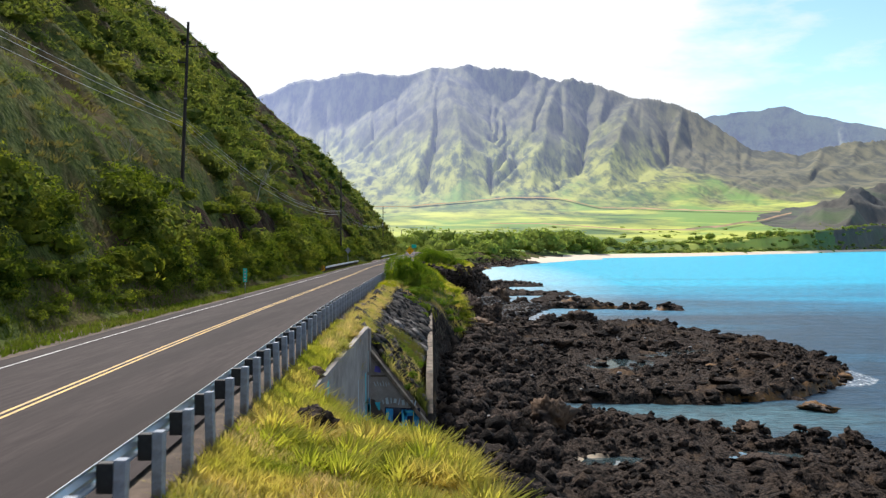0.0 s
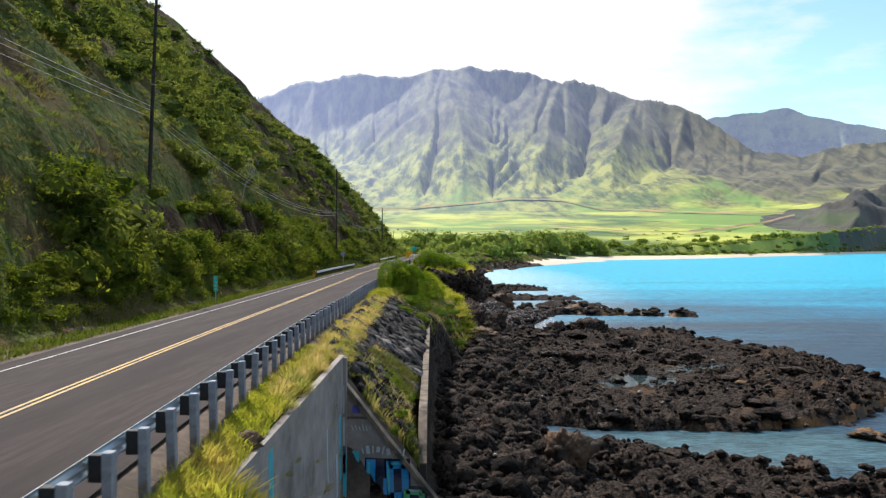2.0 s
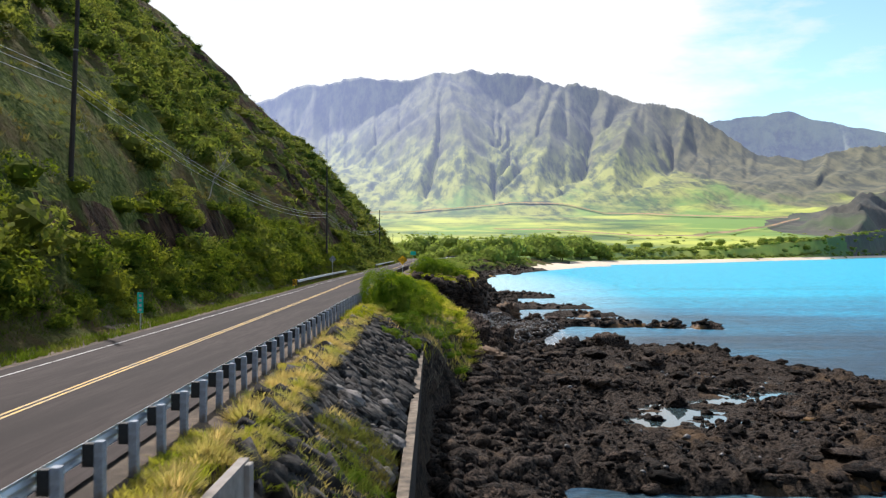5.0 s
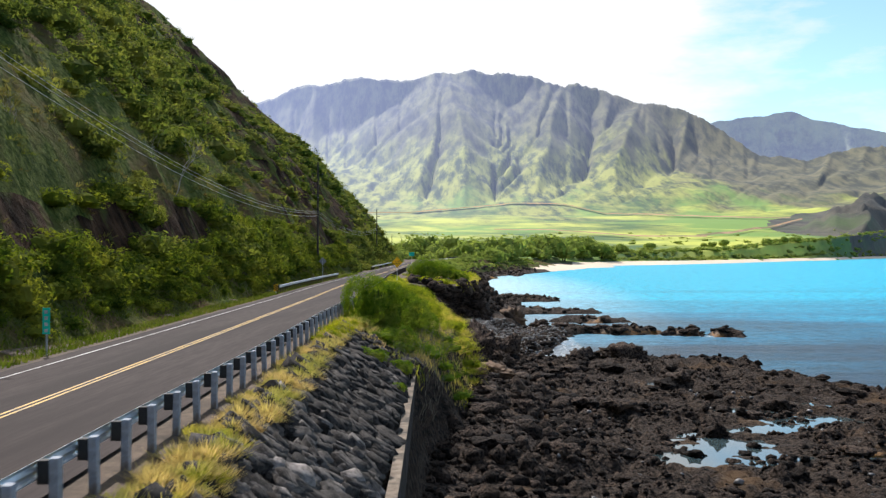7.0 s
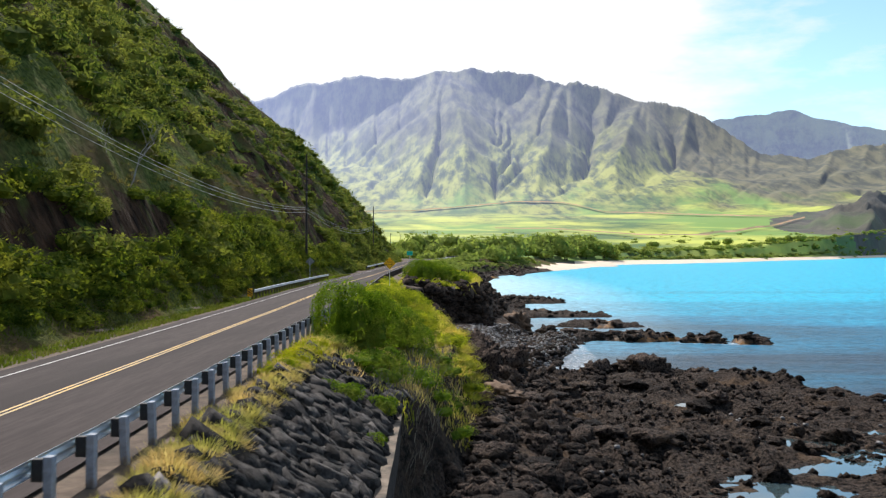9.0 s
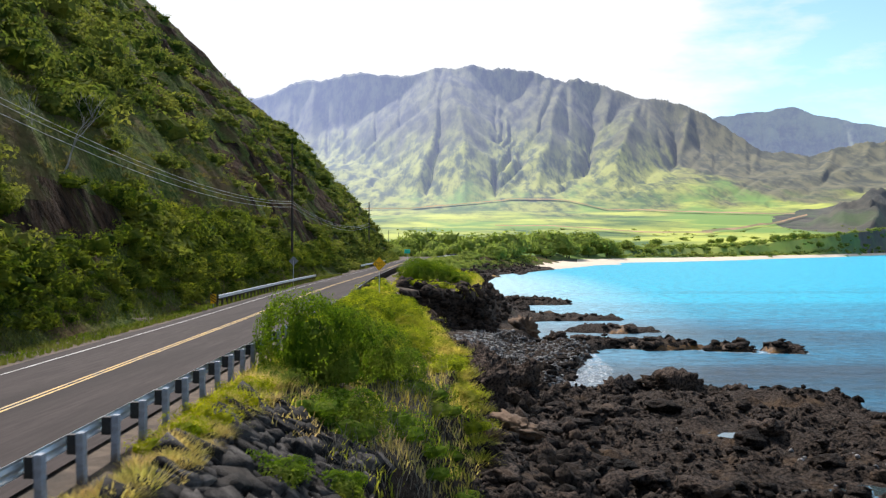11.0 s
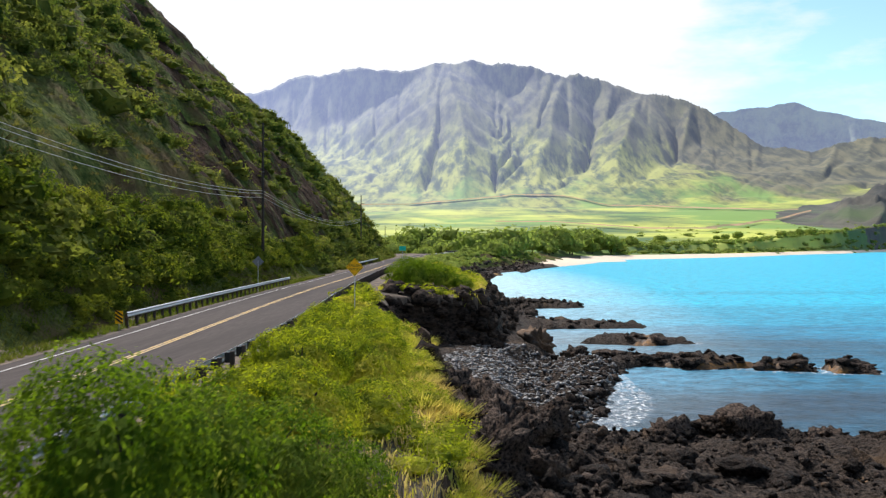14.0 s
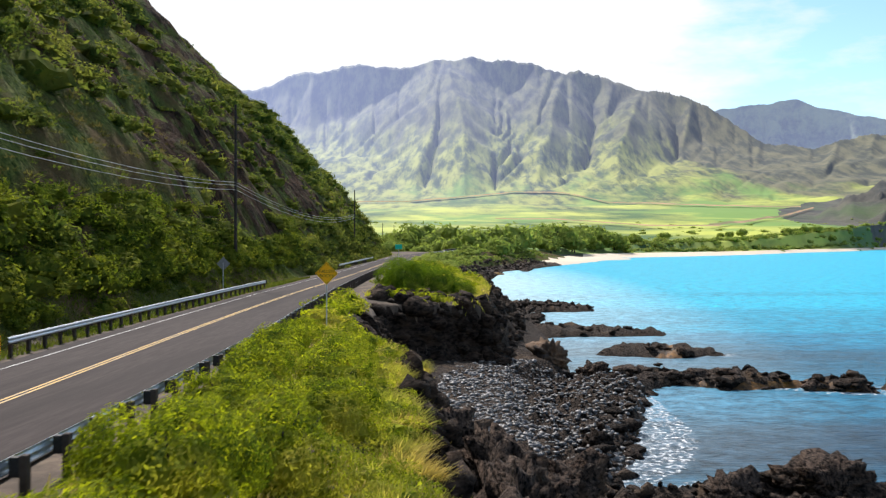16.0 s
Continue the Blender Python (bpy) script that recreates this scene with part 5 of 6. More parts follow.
g2 = strip(19000, 90, 155, lambda y: rail_x(y) + 0.4, lambda y: green_edge(y) + 0.35, 92)
hh = rs.uniform(0.15, 0.5, len(g2))
dry = vnoise(g2[:, 0], g2[:, 1], 5, 93)
blades("bank_grass", g2[dry > 0.12], hh[dry > 0.12], M_DRY, kind="stuff", label="dry grass among the bank shrubs", category="grass", width=0.025)
blades("bank_grass", g2[dry <= 0.12], hh[dry <= 0.12], M_GRASS, kind="stuff", label="green grass among the bank shrubs", category="grass", width=0.025)
hd = strip(240, 152, 330, lambda y: np.where(y < 185, rail_x(y) + 0.5, -9.5), lambda y: sec_x(1)(y) - 1.0, 94)
hk = patch(hd[:, 0], hd[:, 1], 10, 95, -0.25)
hd = hd[hk]
planted("headland_shrubs", HILL_CLUMPS, np.column_stack([hd, ground_z(hd[:, 0], hd[:, 1]) - 0.2, rs.uniform(0.7, 1.7, len(hd)), rs.uniform(0.7, 1.05, len(hd))]), M_BUSH,
        kind="stuff", label="green bushes on the headland over the cliff", category="bushes")
far_bank = strip(430, 318, 610, lambda y: road_x(y) + 5.5, lambda y: sec_x(1)(y) + 0.5, 194)
planted("headland_shrubs", FAR_CLUMPS, np.column_stack([far_bank, ground_z(far_bank[:, 0], far_bank[:, 1]) - 0.2, rs.uniform(1.0, 2.4, 430), rs.uniform(0.6, 0.95, 430)]), M_CROWN,
        kind="stuff", label="green bushes between the far road and the shore", category="bushes")
g3 = strip(16000, 186, 260, lambda y: np.full_like(y, -9.0), lambda y: sec_x(1)(y) + 0.3, 96)
blades("headland_grass", g3, rs.uniform(0.2, 0.6, len(g3)), M_GRASS, kind="stuff", label="grass on the headland", category="grass", width=0.05)


# ---- trees behind the beach ----
def tree(seed):
    rng = random.Random(seed)
    t = empty("tree", Matrix(), label="spreading green tree behind the beach", category="tree", group="trees behind the beach")
    bm = bmesh.new()
    tube(bm, [(0, 0, -0.5), (0.1, 0, 1.4), (0.2, 0.1, 2.8)], [0.35, 0.26, 0.2], 7)
    for k in range(5):
        a = k * 1.26 + rng.uniform(-0.3, 0.3)
        tube(bm, [(0.15, 0.1, 2.2), (math.cos(a) * 1.4, math.sin(a) * 1.4, 3.8), (math.cos(a) * 2.8, math.sin(a) * 2.8, 5.0)], [0.16, 0.1, 0.04], 5)
    part("trunk", bm, M_WOOD, t, "dark forked trunk")
    q = clump(seed, 420, 0.12, 14, 0.8) * (5.2, 5.2, 6.0) + (0, 0, 1.6)
    part("crown", mesh_np("crown", q.reshape(-1, 3), np.arange(q.size // 3).reshape(-1, 4)), M_CROWN, t)
    return t


kinds = [tree(200 + i) for i in range(3)]
spots = []
rt = random.Random(9)
while len(spots) < 96:
    a = rt.uniform(-3.6, 8.5) if len(spots) < 80 else rt.uniform(8, 20)
    r = float(np.interp(a, SHORE_A, SHORE_R)) + rt.uniform(40, 160)
    spots.append((r * math.sin(radians(a)), r * math.cos(radians(a)), rt.uniform(0.8, 1.5) * (rt.choice((1.0, 1.4, 1.8)) if a < 8 else 0.9)))
for i, (x, y, s) in enumerate(spots):
    z = max(float(land_z(np.array(math.degrees(math.atan2(x, y))), np.array(math.hypot(x, y)))), 2.0)
    m = Matrix.LocRotScale((x, y, z - 0.3), Euler((0, 0, rt.uniform(0, 6.28))), (s, s, s * rt.uniform(0.8, 1.1)))
    if i < 3:
        kinds[i].matrix_basis = m
    else:
        c = copy_thing(kinds[i % 3], m)
        c.matrix_basis = m
belt = np.random.RandomState(97)
ba = belt.uniform(8, 36, 700)
br = np.interp(ba, SHORE_A, SHORE_R) + belt.uniform(36, 110, 700)
bx3, by3 = br * np.sin(np.radians(ba)), br * np.cos(np.radians(ba))
planted("shore_thicket", FAR_CLUMPS, np.column_stack([bx3, by3, land_z(ba, br) - 0.5, belt.uniform(2.8, 6.0, 700), belt.uniform(0.6, 1.0, 700)]), M_CROWN,
        kind="stuff", label="low thicket behind the far beach", category="shrubs")
va = belt.uniform(-14, 22, 200)
vr = belt.uniform(900, 1500, 200)
planted("valley_scrub", FAR_CLUMPS, np.column_stack([vr * np.sin(np.radians(va)), vr * np.cos(np.radians(va)), land_z(va, vr) - 1, belt.uniform(3, 6, 200), belt.uniform(0.5, 0.9, 200)]), M_CROWN,
        kind="stuff", label="scattered scrub over the valley floor", category="shrubs")


mounds = strip(120, 14, 27, lambda y: rail_x(y) + 0.9, lambda y: sec_x(1)(y) + 0.1, 101)
planted("grass_mounds", HUMMOCK_CLUMPS, np.column_stack([mounds, ground_z(mounds[:, 0], mounds[:, 1]) - 0.1, rs.uniform(0.35, 0.95, 120), rs.uniform(0.6, 0.9, 120)]), M_GRASS,
        kind="stuff", label="leafy tussocks in the knoll grass", category="grass")
mounds = strip(430, 33, 96, lambda y: rail_x(y) + 0.85, lambda y: sec_x(0)(y) + 0.45, 102)
planted("grass_mounds", HUMMOCK_CLUMPS, np.column_stack([mounds, ground_z(mounds[:, 0], mounds[:, 1]) - 0.1, rs.uniform(0.2, 0.62, 430), rs.uniform(0.7, 1.25, 430)]), M_DRY,
        kind="stuff", label="straw-coloured tussocks along the bank edge", category="grass")


# ---- rocks ----
def rock_template(seed, sub=1):
    bm = bmesh.new()
    bmesh.ops.create_icosphere(bm, subdivisions=sub, radius=1.0)
    off = Vector((seed * 3.1, seed * 1.7, seed))
    rng = random.Random(seed)
    cuts = [(Vector((rng.gauss(0, 1), rng.gauss(0, 1), rng.gauss(0, 1))).normalized(), rng.uniform(0.5, 0.95)) for _ in range(9 + 3 * sub)]
    for v in bm.verts:
        d = v.co.normalized()
        r = min([1.25] + [c / d.dot(n) for n, c in cuts if d.dot(n) > 0.2])
        v.co = d * r * (1 + 0.16 * noise.noise(d * 2.2 + off) + (0.42 * noise.noise(d * 4.5 + off) + 0.32 * noise.noise(d * 9 + off) if sub > 1 else 0))
    v = np.array([tuple(a.co) for a in bm.verts])
    f = np.array([[a.index for a in p.verts] for p in bm.faces])
    bm.free()
    return v, f


def rock_field(name, templates, places, material, **tags):
    """Many stones in one mesh. places: x, y, z, sx, sy, sz."""
    rng = np.random.RandomState(len(places) + 1)
    vs, fs, n = [], [], 0
    for x, y, z, sx, sy, sz in places:
        v, f = templates[rng.randint(len(templates))]
        a = rng.uniform(0, 6.28)
        c, s = math.cos(a), math.sin(a)
        w = v * (sx, sy, sz)
        w = np.column_stack([w[:, 0] * c - w[:, 1] * s + x, w[:, 0] * s + w[:, 1] * c + y, w[:, 2] + z])
        vs.append(w)
        fs.append(f + n)
        n += len(v)
    return tagged(part(name, mesh_np(name, np.concatenate(vs), np.concatenate(fs)), material), **tags)


def at_edge(x, y, z):
    d = np.full(x.shape, -99.0)
    for poly in REEFS[:6]:
        d = np.maximum(d, poly_dist(x, y, poly))
    return (np.abs(d - 0.2) < 1.3) & (x > 8)


R1 = [rock_template(i) for i in range(8)]
R2 = [rock_template(30 + i, 3) for i in range(5)]
R3 = [rock_template(50 + i, 2) for i in range(6)]
RP = [rock_template(60 + i, 1) for i in range(4)]


def shore_places(n, x0, x1, y0, y1, s0, s1, keep, seed, flat=0.7):
    rng = np.random.RandomState(seed)
    x, y = rng.uniform(x0, x1, n), rng.uniform(y0, y1, n)
    z = ground_z(x, y)
    k = keep(x, y, z)
    x, y, z = x[k], y[k], z[k]
    s = s0 * (s1 / s0) ** (rng.uniform(0, 1, len(x)) ** 2.2)
    return np.column_stack([x, y, z + s * 0.15, s * rng.uniform(0.8, 1.3, len(x)), s, s * flat * rng.uniform(0.7, 1.2, len(x))])


on_rock = lambda x, y, z: (x > section(y)[2][0] - 0.1) & (z > 0.05) & (z < 4) & ~in_pool(x, y)
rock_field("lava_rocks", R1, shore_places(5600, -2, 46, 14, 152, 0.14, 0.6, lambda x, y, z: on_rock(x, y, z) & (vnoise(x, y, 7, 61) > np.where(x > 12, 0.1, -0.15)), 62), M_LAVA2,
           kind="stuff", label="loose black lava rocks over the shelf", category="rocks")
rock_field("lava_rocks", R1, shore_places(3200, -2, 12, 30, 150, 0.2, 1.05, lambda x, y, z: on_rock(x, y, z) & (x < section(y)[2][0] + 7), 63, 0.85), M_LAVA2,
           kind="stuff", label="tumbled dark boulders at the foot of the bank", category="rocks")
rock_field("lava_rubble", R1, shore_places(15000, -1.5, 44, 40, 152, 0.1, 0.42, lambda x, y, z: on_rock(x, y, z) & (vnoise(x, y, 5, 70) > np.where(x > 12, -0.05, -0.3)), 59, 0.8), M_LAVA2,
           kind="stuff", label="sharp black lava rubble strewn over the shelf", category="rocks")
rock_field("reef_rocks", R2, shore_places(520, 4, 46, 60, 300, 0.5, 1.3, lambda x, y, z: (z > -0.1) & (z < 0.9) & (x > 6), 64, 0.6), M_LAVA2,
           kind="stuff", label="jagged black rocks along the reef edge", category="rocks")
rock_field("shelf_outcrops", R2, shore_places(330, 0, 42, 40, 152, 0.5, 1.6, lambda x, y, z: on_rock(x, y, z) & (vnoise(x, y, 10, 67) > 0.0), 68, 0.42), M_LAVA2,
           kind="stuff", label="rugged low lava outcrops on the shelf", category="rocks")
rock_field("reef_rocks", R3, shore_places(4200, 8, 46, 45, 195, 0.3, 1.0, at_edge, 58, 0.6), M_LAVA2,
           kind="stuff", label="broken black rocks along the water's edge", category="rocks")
rock_field("algae_rocks", R3, shore_places(150, 24, 44, 74, 100, 0.35, 1.1, lambda x, y, z: (z > -0.5) & (z < 0.5), 69, 0.4), M_ALGAE,
           kind="stuff", label="low rocks coated in orange-brown algae", category="rocks")
rock_field("shore_rocks", R1, shore_places(4600, -6, 40, 240, 560, 0.3, 1.3, lambda x, y, z: (x > section(y)[1][0]) & (z > 0.0) & (z < 5), 57, 0.7), M_LAVA2,
           kind="stuff", label="dark rocks along the far shore", category="rocks")
rock_field("pebbles", RP, shore_places(5200, -5, 16, 150, 186, 0.13, 0.34, lambda x, y, z: (z > 0.0) & (z < 2.6) & (x > section(y)[2][0]), 65, 0.6), M_PEBBLE,
           kind="stuff", label="rounded grey pebbles of a small cove", category="pebbles")

rock_field("pale_stones", R1, shore_places(420, -1, 30, 52, 132, 0.12, 0.34, lambda x, y, z: on_rock(x, y, z) & (vnoise(x, y, 9, 72) > 0.05), 71, 0.7), M_PEBBLE,
           kind="stuff", label="scattered pale grey stones on the lava shelf", category="stones")

crag_rng = np.random.RandomState(66)
crags = []
for y0, y1, n in ((128, 152, 70), (150, 187, 190), (183, 190, 130), (187, 270, 110)):
    for _ in range(n):
        y = crag_rng.uniform(y0, y1)
        (_, _), (bx0, bz0), (cx0, cz0), _ = section(y)
        x = crag_rng.uniform(float(bx0), float(cx0) + 0.6)
        if 183 <= y0 < 187:
            x = crag_rng.uniform(-8, 4)
        sc = crag_rng.uniform(0.5, 1.3)
        crags.append((x, y, float(ground_z(x, y)) + crag_rng.uniform(-0.4, 0.1), sc, sc * 0.9, sc * crag_rng.uniform(0.6, 1.1)))
for _ in range(70):
    x, y = crag_rng.uniform(-8.5, 4), crag_rng.uniform(184.6, 187.6)
    sc = crag_rng.uniform(0.5, 1.0)
    crags.append((x, y, min(float(ground_z(x, y)), 7.0) + crag_rng.uniform(-0.5, 0.0), sc, sc * 0.8, sc * crag_rng.uniform(0.6, 1.0)))
rock_field("cliff_rocks", R3, crags, M_CLIFF, kind="stuff", label="dark broken rock of the low sea cliff", category="rocks")


def boulder(x, y, z, sx, sy, sz, seed, material, label):
    v, f = rock_template(seed, 4)
    w = v * (sx, sy, sz)
    ob = part("boulder", mesh_np("boulder", w, f), material, None, "", pose(x, y, z, 0, 0, seed * 37 % 360))
    return tagged(ob, label=label, category="boulder", group="boulders on the shore")


M_BROWN = mat("brown_rock", (0.1, 0.06, 0.036), (0.18, 0.115, 0.07), 1.4, 0.9, (0.04, 0.03, 0.025), 0.4, 0.12, 3)
for i, (x, y, z, sx, sy, sz, b) in enumerate([
        (6.0, 62.0, 1.8, 1.6, 1.3, 1.9, 1), (1.6, 66, 2.4, 1.2, 1.0, 1.0, 0), (9.4, 62, 1.3, 1.5, 1.2, 0.9, 0), (3.2, 58, 2.0, 1.6, 1.2, 1.0, 0), (1.2, 113, 3.4, 2.4, 1.5, 0.9, 1),
        (3.2, 117.5, 2.9, 2.2, 1.1, 0.7, 1), (4.5, 104, 2.1, 1.6, 1.2, 0.8, 0), (19.0, 147.4, 0.9, 3.4, 2.1, 1.7, 0), (13.2, 145.6, 0.7, 2.9, 1.9, 1.3, 0), (24.6, 147.2, 0.5, 2.0, 1.3, 1.0, 0), (1.2, 127, 3.4, 1.9, 2.6, 2.6, 0), (2.2, 132.6, 3.0, 2.1, 3.0, 2.7, 0), (1.6, 138.2, 3.2, 2.3, 3.0, 2.8, 0), (4.4, 141.5, 1.8, 2.4, 2.8, 2.2, 0), (-0.6, 144.6, 3.6, 2.2, 2.6, 2.4, 0),
        (41, 183.4, 0.2, 2.6, 1.7, 0.9, 0), (34.5, 185, 0.1, 2.8, 1.5, 0.8, 0), (23, 189, 0.3, 4.5, 2.0, 1.0, 0), (17, 189, 0.6, 3.0, 2.0, 1.0, 0), (8.5, 189.5, 2.2, 2.6, 2.0, 1.8, 1),
        (12, 186, 1.2, 2.0, 1.5, 1.0, 0), (21, 211, 0.2, 3.4, 1.5, 0.7, 0), (28, 211, 0.1, 2.4, 1.2, 0.5, 0), (12, 236, 0.4, 2.8, 2.0, 1.1, 0), (19, 236, 0.2, 3.0, 1.6, 0.8, 0),
        (12, 278, 0.7, 2.5, 2.0, 1.6, 0), (18, 278, 0.5, 2.2, 1.5, 1.1, 0), (20, 65, 0.3, 1.0, 0.8, 0.7, 0), (25, 60, 0.7, 1.3, 1.0, 0.9, 0), (28.5, 75.5, 0.1, 2.2, 1.2, 0.7, 2),
        (6, 92, 1.6, 1.7, 1.4, 1.1, 0), (3.6, 130, 2.4, 1.8, 1.4, 1.2, 0), (4.2, 139, 2.2, 2.2, 1.6, 1.5, 0), (-3.3, 21.9, 9.1, 0.95, 0.6, 0.42, 0), (-4.75, 27.6, 8.85, 0.5, 0.35, 0.3, 0), (-4.75, 30.4, 8.9, 0.45, 0.35, 0.26, 1)]):
    boulder(x, y, z, sx, sy, sz, 300 + i, (M_LAVA2, M_BROWN, M_ALGAE)[b], ("rough black lava boulder", "rough brown weathered boulder", "low rock coated in orange algae")[b])


# ---- sea wall, headwall and stone slope ----
def wall_strip(pts, top, bottom, thick, cap, material, capmat, name, label):
    t = empty(name, Matrix(), label=label, category="wall")
    bm, bc = bmesh.new(), bmesh.new()
    for (x0, y0, t0), (x1, y1, t1) in zip(pts, pts[1:]):
        for b, (za, zb, w) in ((bm, (bottom, 0.0, thick)), (bc, (None, cap, thick + 0.05))):
            q = []
            for x, y, z in ((x0, y0, t0), (x1, y1, t1)):
                lo, hi = (za, z) if za is not None else (z + 0.003, z + zb)
                q.append([b.verts.new((x - w / 2, y, lo)), b.verts.new((x + w / 2, y, lo)), b.verts.new((x + w / 2, y, hi)), b.verts.new((x - w / 2, y, hi))])
            for k in range(4):
                b.faces.new((q[0][k], q[0][(k + 1) % 4], q[1][(k + 1) % 4], q[1][k]))
            b.faces.new(q[0][::-1])
            b.faces.new(q[1])
    part("wall", bm, material, t, "rough dark stone face")
    part("coping", bc, capmat, t, "weathered concrete coping")
    return t


wall_strip([(-1.35 - 0.028 * (y - 46), y, (4.9 if y == 46 else 6.38) + 0.05 * math.sin(y * 0.9)) for y in range(46, 95, 3)], 6.5, 1.2, 0.3, 0.05, M_WALL, M_CAP, "sea_wall", "old stone sea wall with a concrete top")

hw = empty("headwall", Matrix(), label="graffiti-covered concrete culvert headwall", category="wall")


def slab(pts, thick, axis):
    """A flat slab from an outline of (along, z), at right angles to an axis."""
    bm = bmesh.new()
    fr_, bk = [], []
    for p in pts:
        fr_.append(bm.verts.new(p))
        q = list(p)
        q[axis] += thick
        bk.append(bm.verts.new(q))
    bm.faces.new(fr_)
    bm.faces.new(bk[::-1])
    for k in range(len(pts)):
        bm.faces.new((fr_[k], bk[k], bk[(k + 1) % len(pts)], fr_[(k + 1) % len(pts)]))
    bmesh.ops.recalc_face_normals(bm, faces=bm.faces)
    return bm


part("side_wall", slab([(-4.32, 27.2, 3.0), (-4.2, 44.9, 3.0), (-4.2, 44.9, 9.2), (-4.32, 27.2, 8.78)], -0.2, 0), M_CONC, hw, "long grey concrete side wall")
part("face_wall", slab([(-4.2, 44.7, 2.4), (-0.5, 44.7, 2.4), (-0.5, 44.7, 3.3), (-4.2, 44.7, 8.0)], 0.3, 1), M_CONC, hw, "face wall with blue graffiti")
part("coping", slab([(-4.2, 44.55, 7.98), (-0.4, 44.55, 3.2), (-0.4, 44.55, 3.45), (-4.2, 44.55, 8.25)], 0.6, 1), M_CAP, hw, "pale sloping coping")
part("corner_post", boxed(0.24, 0.34, 6.3, pose(-4.2, 44.6, 6.0), 0.02), M_CONC, hw, "corner pier, streaked with pale blue paint")
part("ledge", boxed(0.8, 0.1, 0.08, pose(-3.7, 44.66, 6.9)), M_CAP, hw)
part("stub_wall", boxed(0.5, 1.4, 1.5, pose(-3.6, 33.0, 6.2, 0, 0, 6), 0.05), M_CONC, hw, "broken concrete stub")
GRAFFITI = {"blue": (0.02, 0.3, 0.62), "teal": (0.06, 0.5, 0.58), "navy": (0.008, 0.012, 0.04), "pale": (0.5, 0.58, 0.6), "green": (0.1, 0.46, 0.2), "violet": (0.12, 0.1, 0.42)}
PAINT = {k: mat("spray_" + k, c, tuple(v * 0.7 for v in c), 3, 0.7, tuple(v * 0.8 + 0.05 for v in c), 1.0) for k, c in GRAFFITI.items()}
# two block figures, outlined, filled and lit with pale strokes; scrawls above them
for x, z, w, h, a, k in [(-2.95, 4.45, 1.0, 1.9, 2, "navy"), (-2.2, 4.5, 0.95, 1.75, -2, "navy"), (-1.6, 3.75, 0.95, 1.25, 4, "navy"),
                         (-3.22, 4.5, 0.34, 1.7, 2, "blue"), (-2.86, 3.78, 0.7, 0.36, 2, "blue"), (-2.62, 4.3, 0.24, 0.7, 2, "blue"),
                         (-2.48, 4.55, 0.26, 1.5, -2, "blue"), (-1.92, 4.5, 0.26, 1.4, -2, "blue"), (-2.2, 5.15, 0.7, 0.28, -2, "blue"), (-2.2, 4.0, 0.7, 0.26, -2, "blue"),
                         (-1.88, 3.75, 0.24, 1.0, 4, "green"), (-1.32, 3.7, 0.22, 0.8, 4, "green"), (-1.6, 4.15, 0.6, 0.2, 4, "green"), (-1.6, 3.35, 0.6, 0.22, 4, "green"),
                         (-3.3, 4.6, 0.09, 1.3, 2, "teal"), (-2.9, 3.86, 0.5, 0.09, 2, "teal"), (-2.54, 4.6, 0.08, 1.1, -2, "teal"), (-2.2, 5.2, 0.5, 0.08, -2, "teal"), (-1.6, 4.2, 0.4, 0.06, 4, "pale"),
                         (-3.85, 4.5, 0.42, 2.3, 0, "teal"), (-3.75, 3.6, 0.5, 0.9, 8, "blue"), (-3.75, 7.2, 0.3, 0.28, 10, "violet")] + [
        (-3.5 + 0.19 * i, 5.66 + 0.07 * math.sin(i * 0.7), (0.05, 0.13)[i % 2], 0.2 + 0.05 * ((i * 5) % 3), (i * 37) % 30 - 15, "pale") for i in range(9)] + [
        (-3.88 + 0.13 * i, 6.5 + 0.03 * (i % 2), 0.03, 0.24 - 0.04 * (i % 3), (i * 53) % 50 - 25, "pale") for i in range(6)]:
    d = {"navy": 0.004, "blue": 0.008, "green": 0.009, "violet": 0.004, "teal": 0.012}.get(k, 0.013)
    part("graffiti", boxed(w, d, h, pose(x, 44.7 - d / 2 - 0.001, z, 0, a, 0)), PAINT[k], hw, k + " sprayed paint")
for z, h, w, k in [(4.4, 2.4, 0.26, "teal"), (6.3, 1.3, 0.12, "pale"), (7.6, 1.0, 0.09, "pale"), (5.4, 1.0, 0.2, "blue")]:
    part("graffiti", boxed(w, 0.006, h, pose(-4.2, 44.427, z)), PAINT[k], hw, k + " paint on the pier")
for y, z, h, l, k in [(43.6, 6.0, 2.4, 0.5, "teal"), (42.8, 5.2, 1.6, 0.35, "pale"), (28.6, 7.6, 1.4, 1.0, "teal"), (31.5, 7.9, 1.4, 0.5, "teal"), (40.5, 6.4, 1.8, 0.2, "pale")]:
    part("graffiti", boxed(0.006, l, h, pose(-4.2 - 0.0068 * (44.9 - y) + 0.004, y, z, 8, 0, 0)), PAINT[k], hw, k + " paint on the side wall")

# stones of the slope: the nearest as single pieces, the rest joined
rip = empty("stone_slope", Matrix(), label="slope of laid grey stones under the road", category="slope")
st = np.random.RandomState(4)


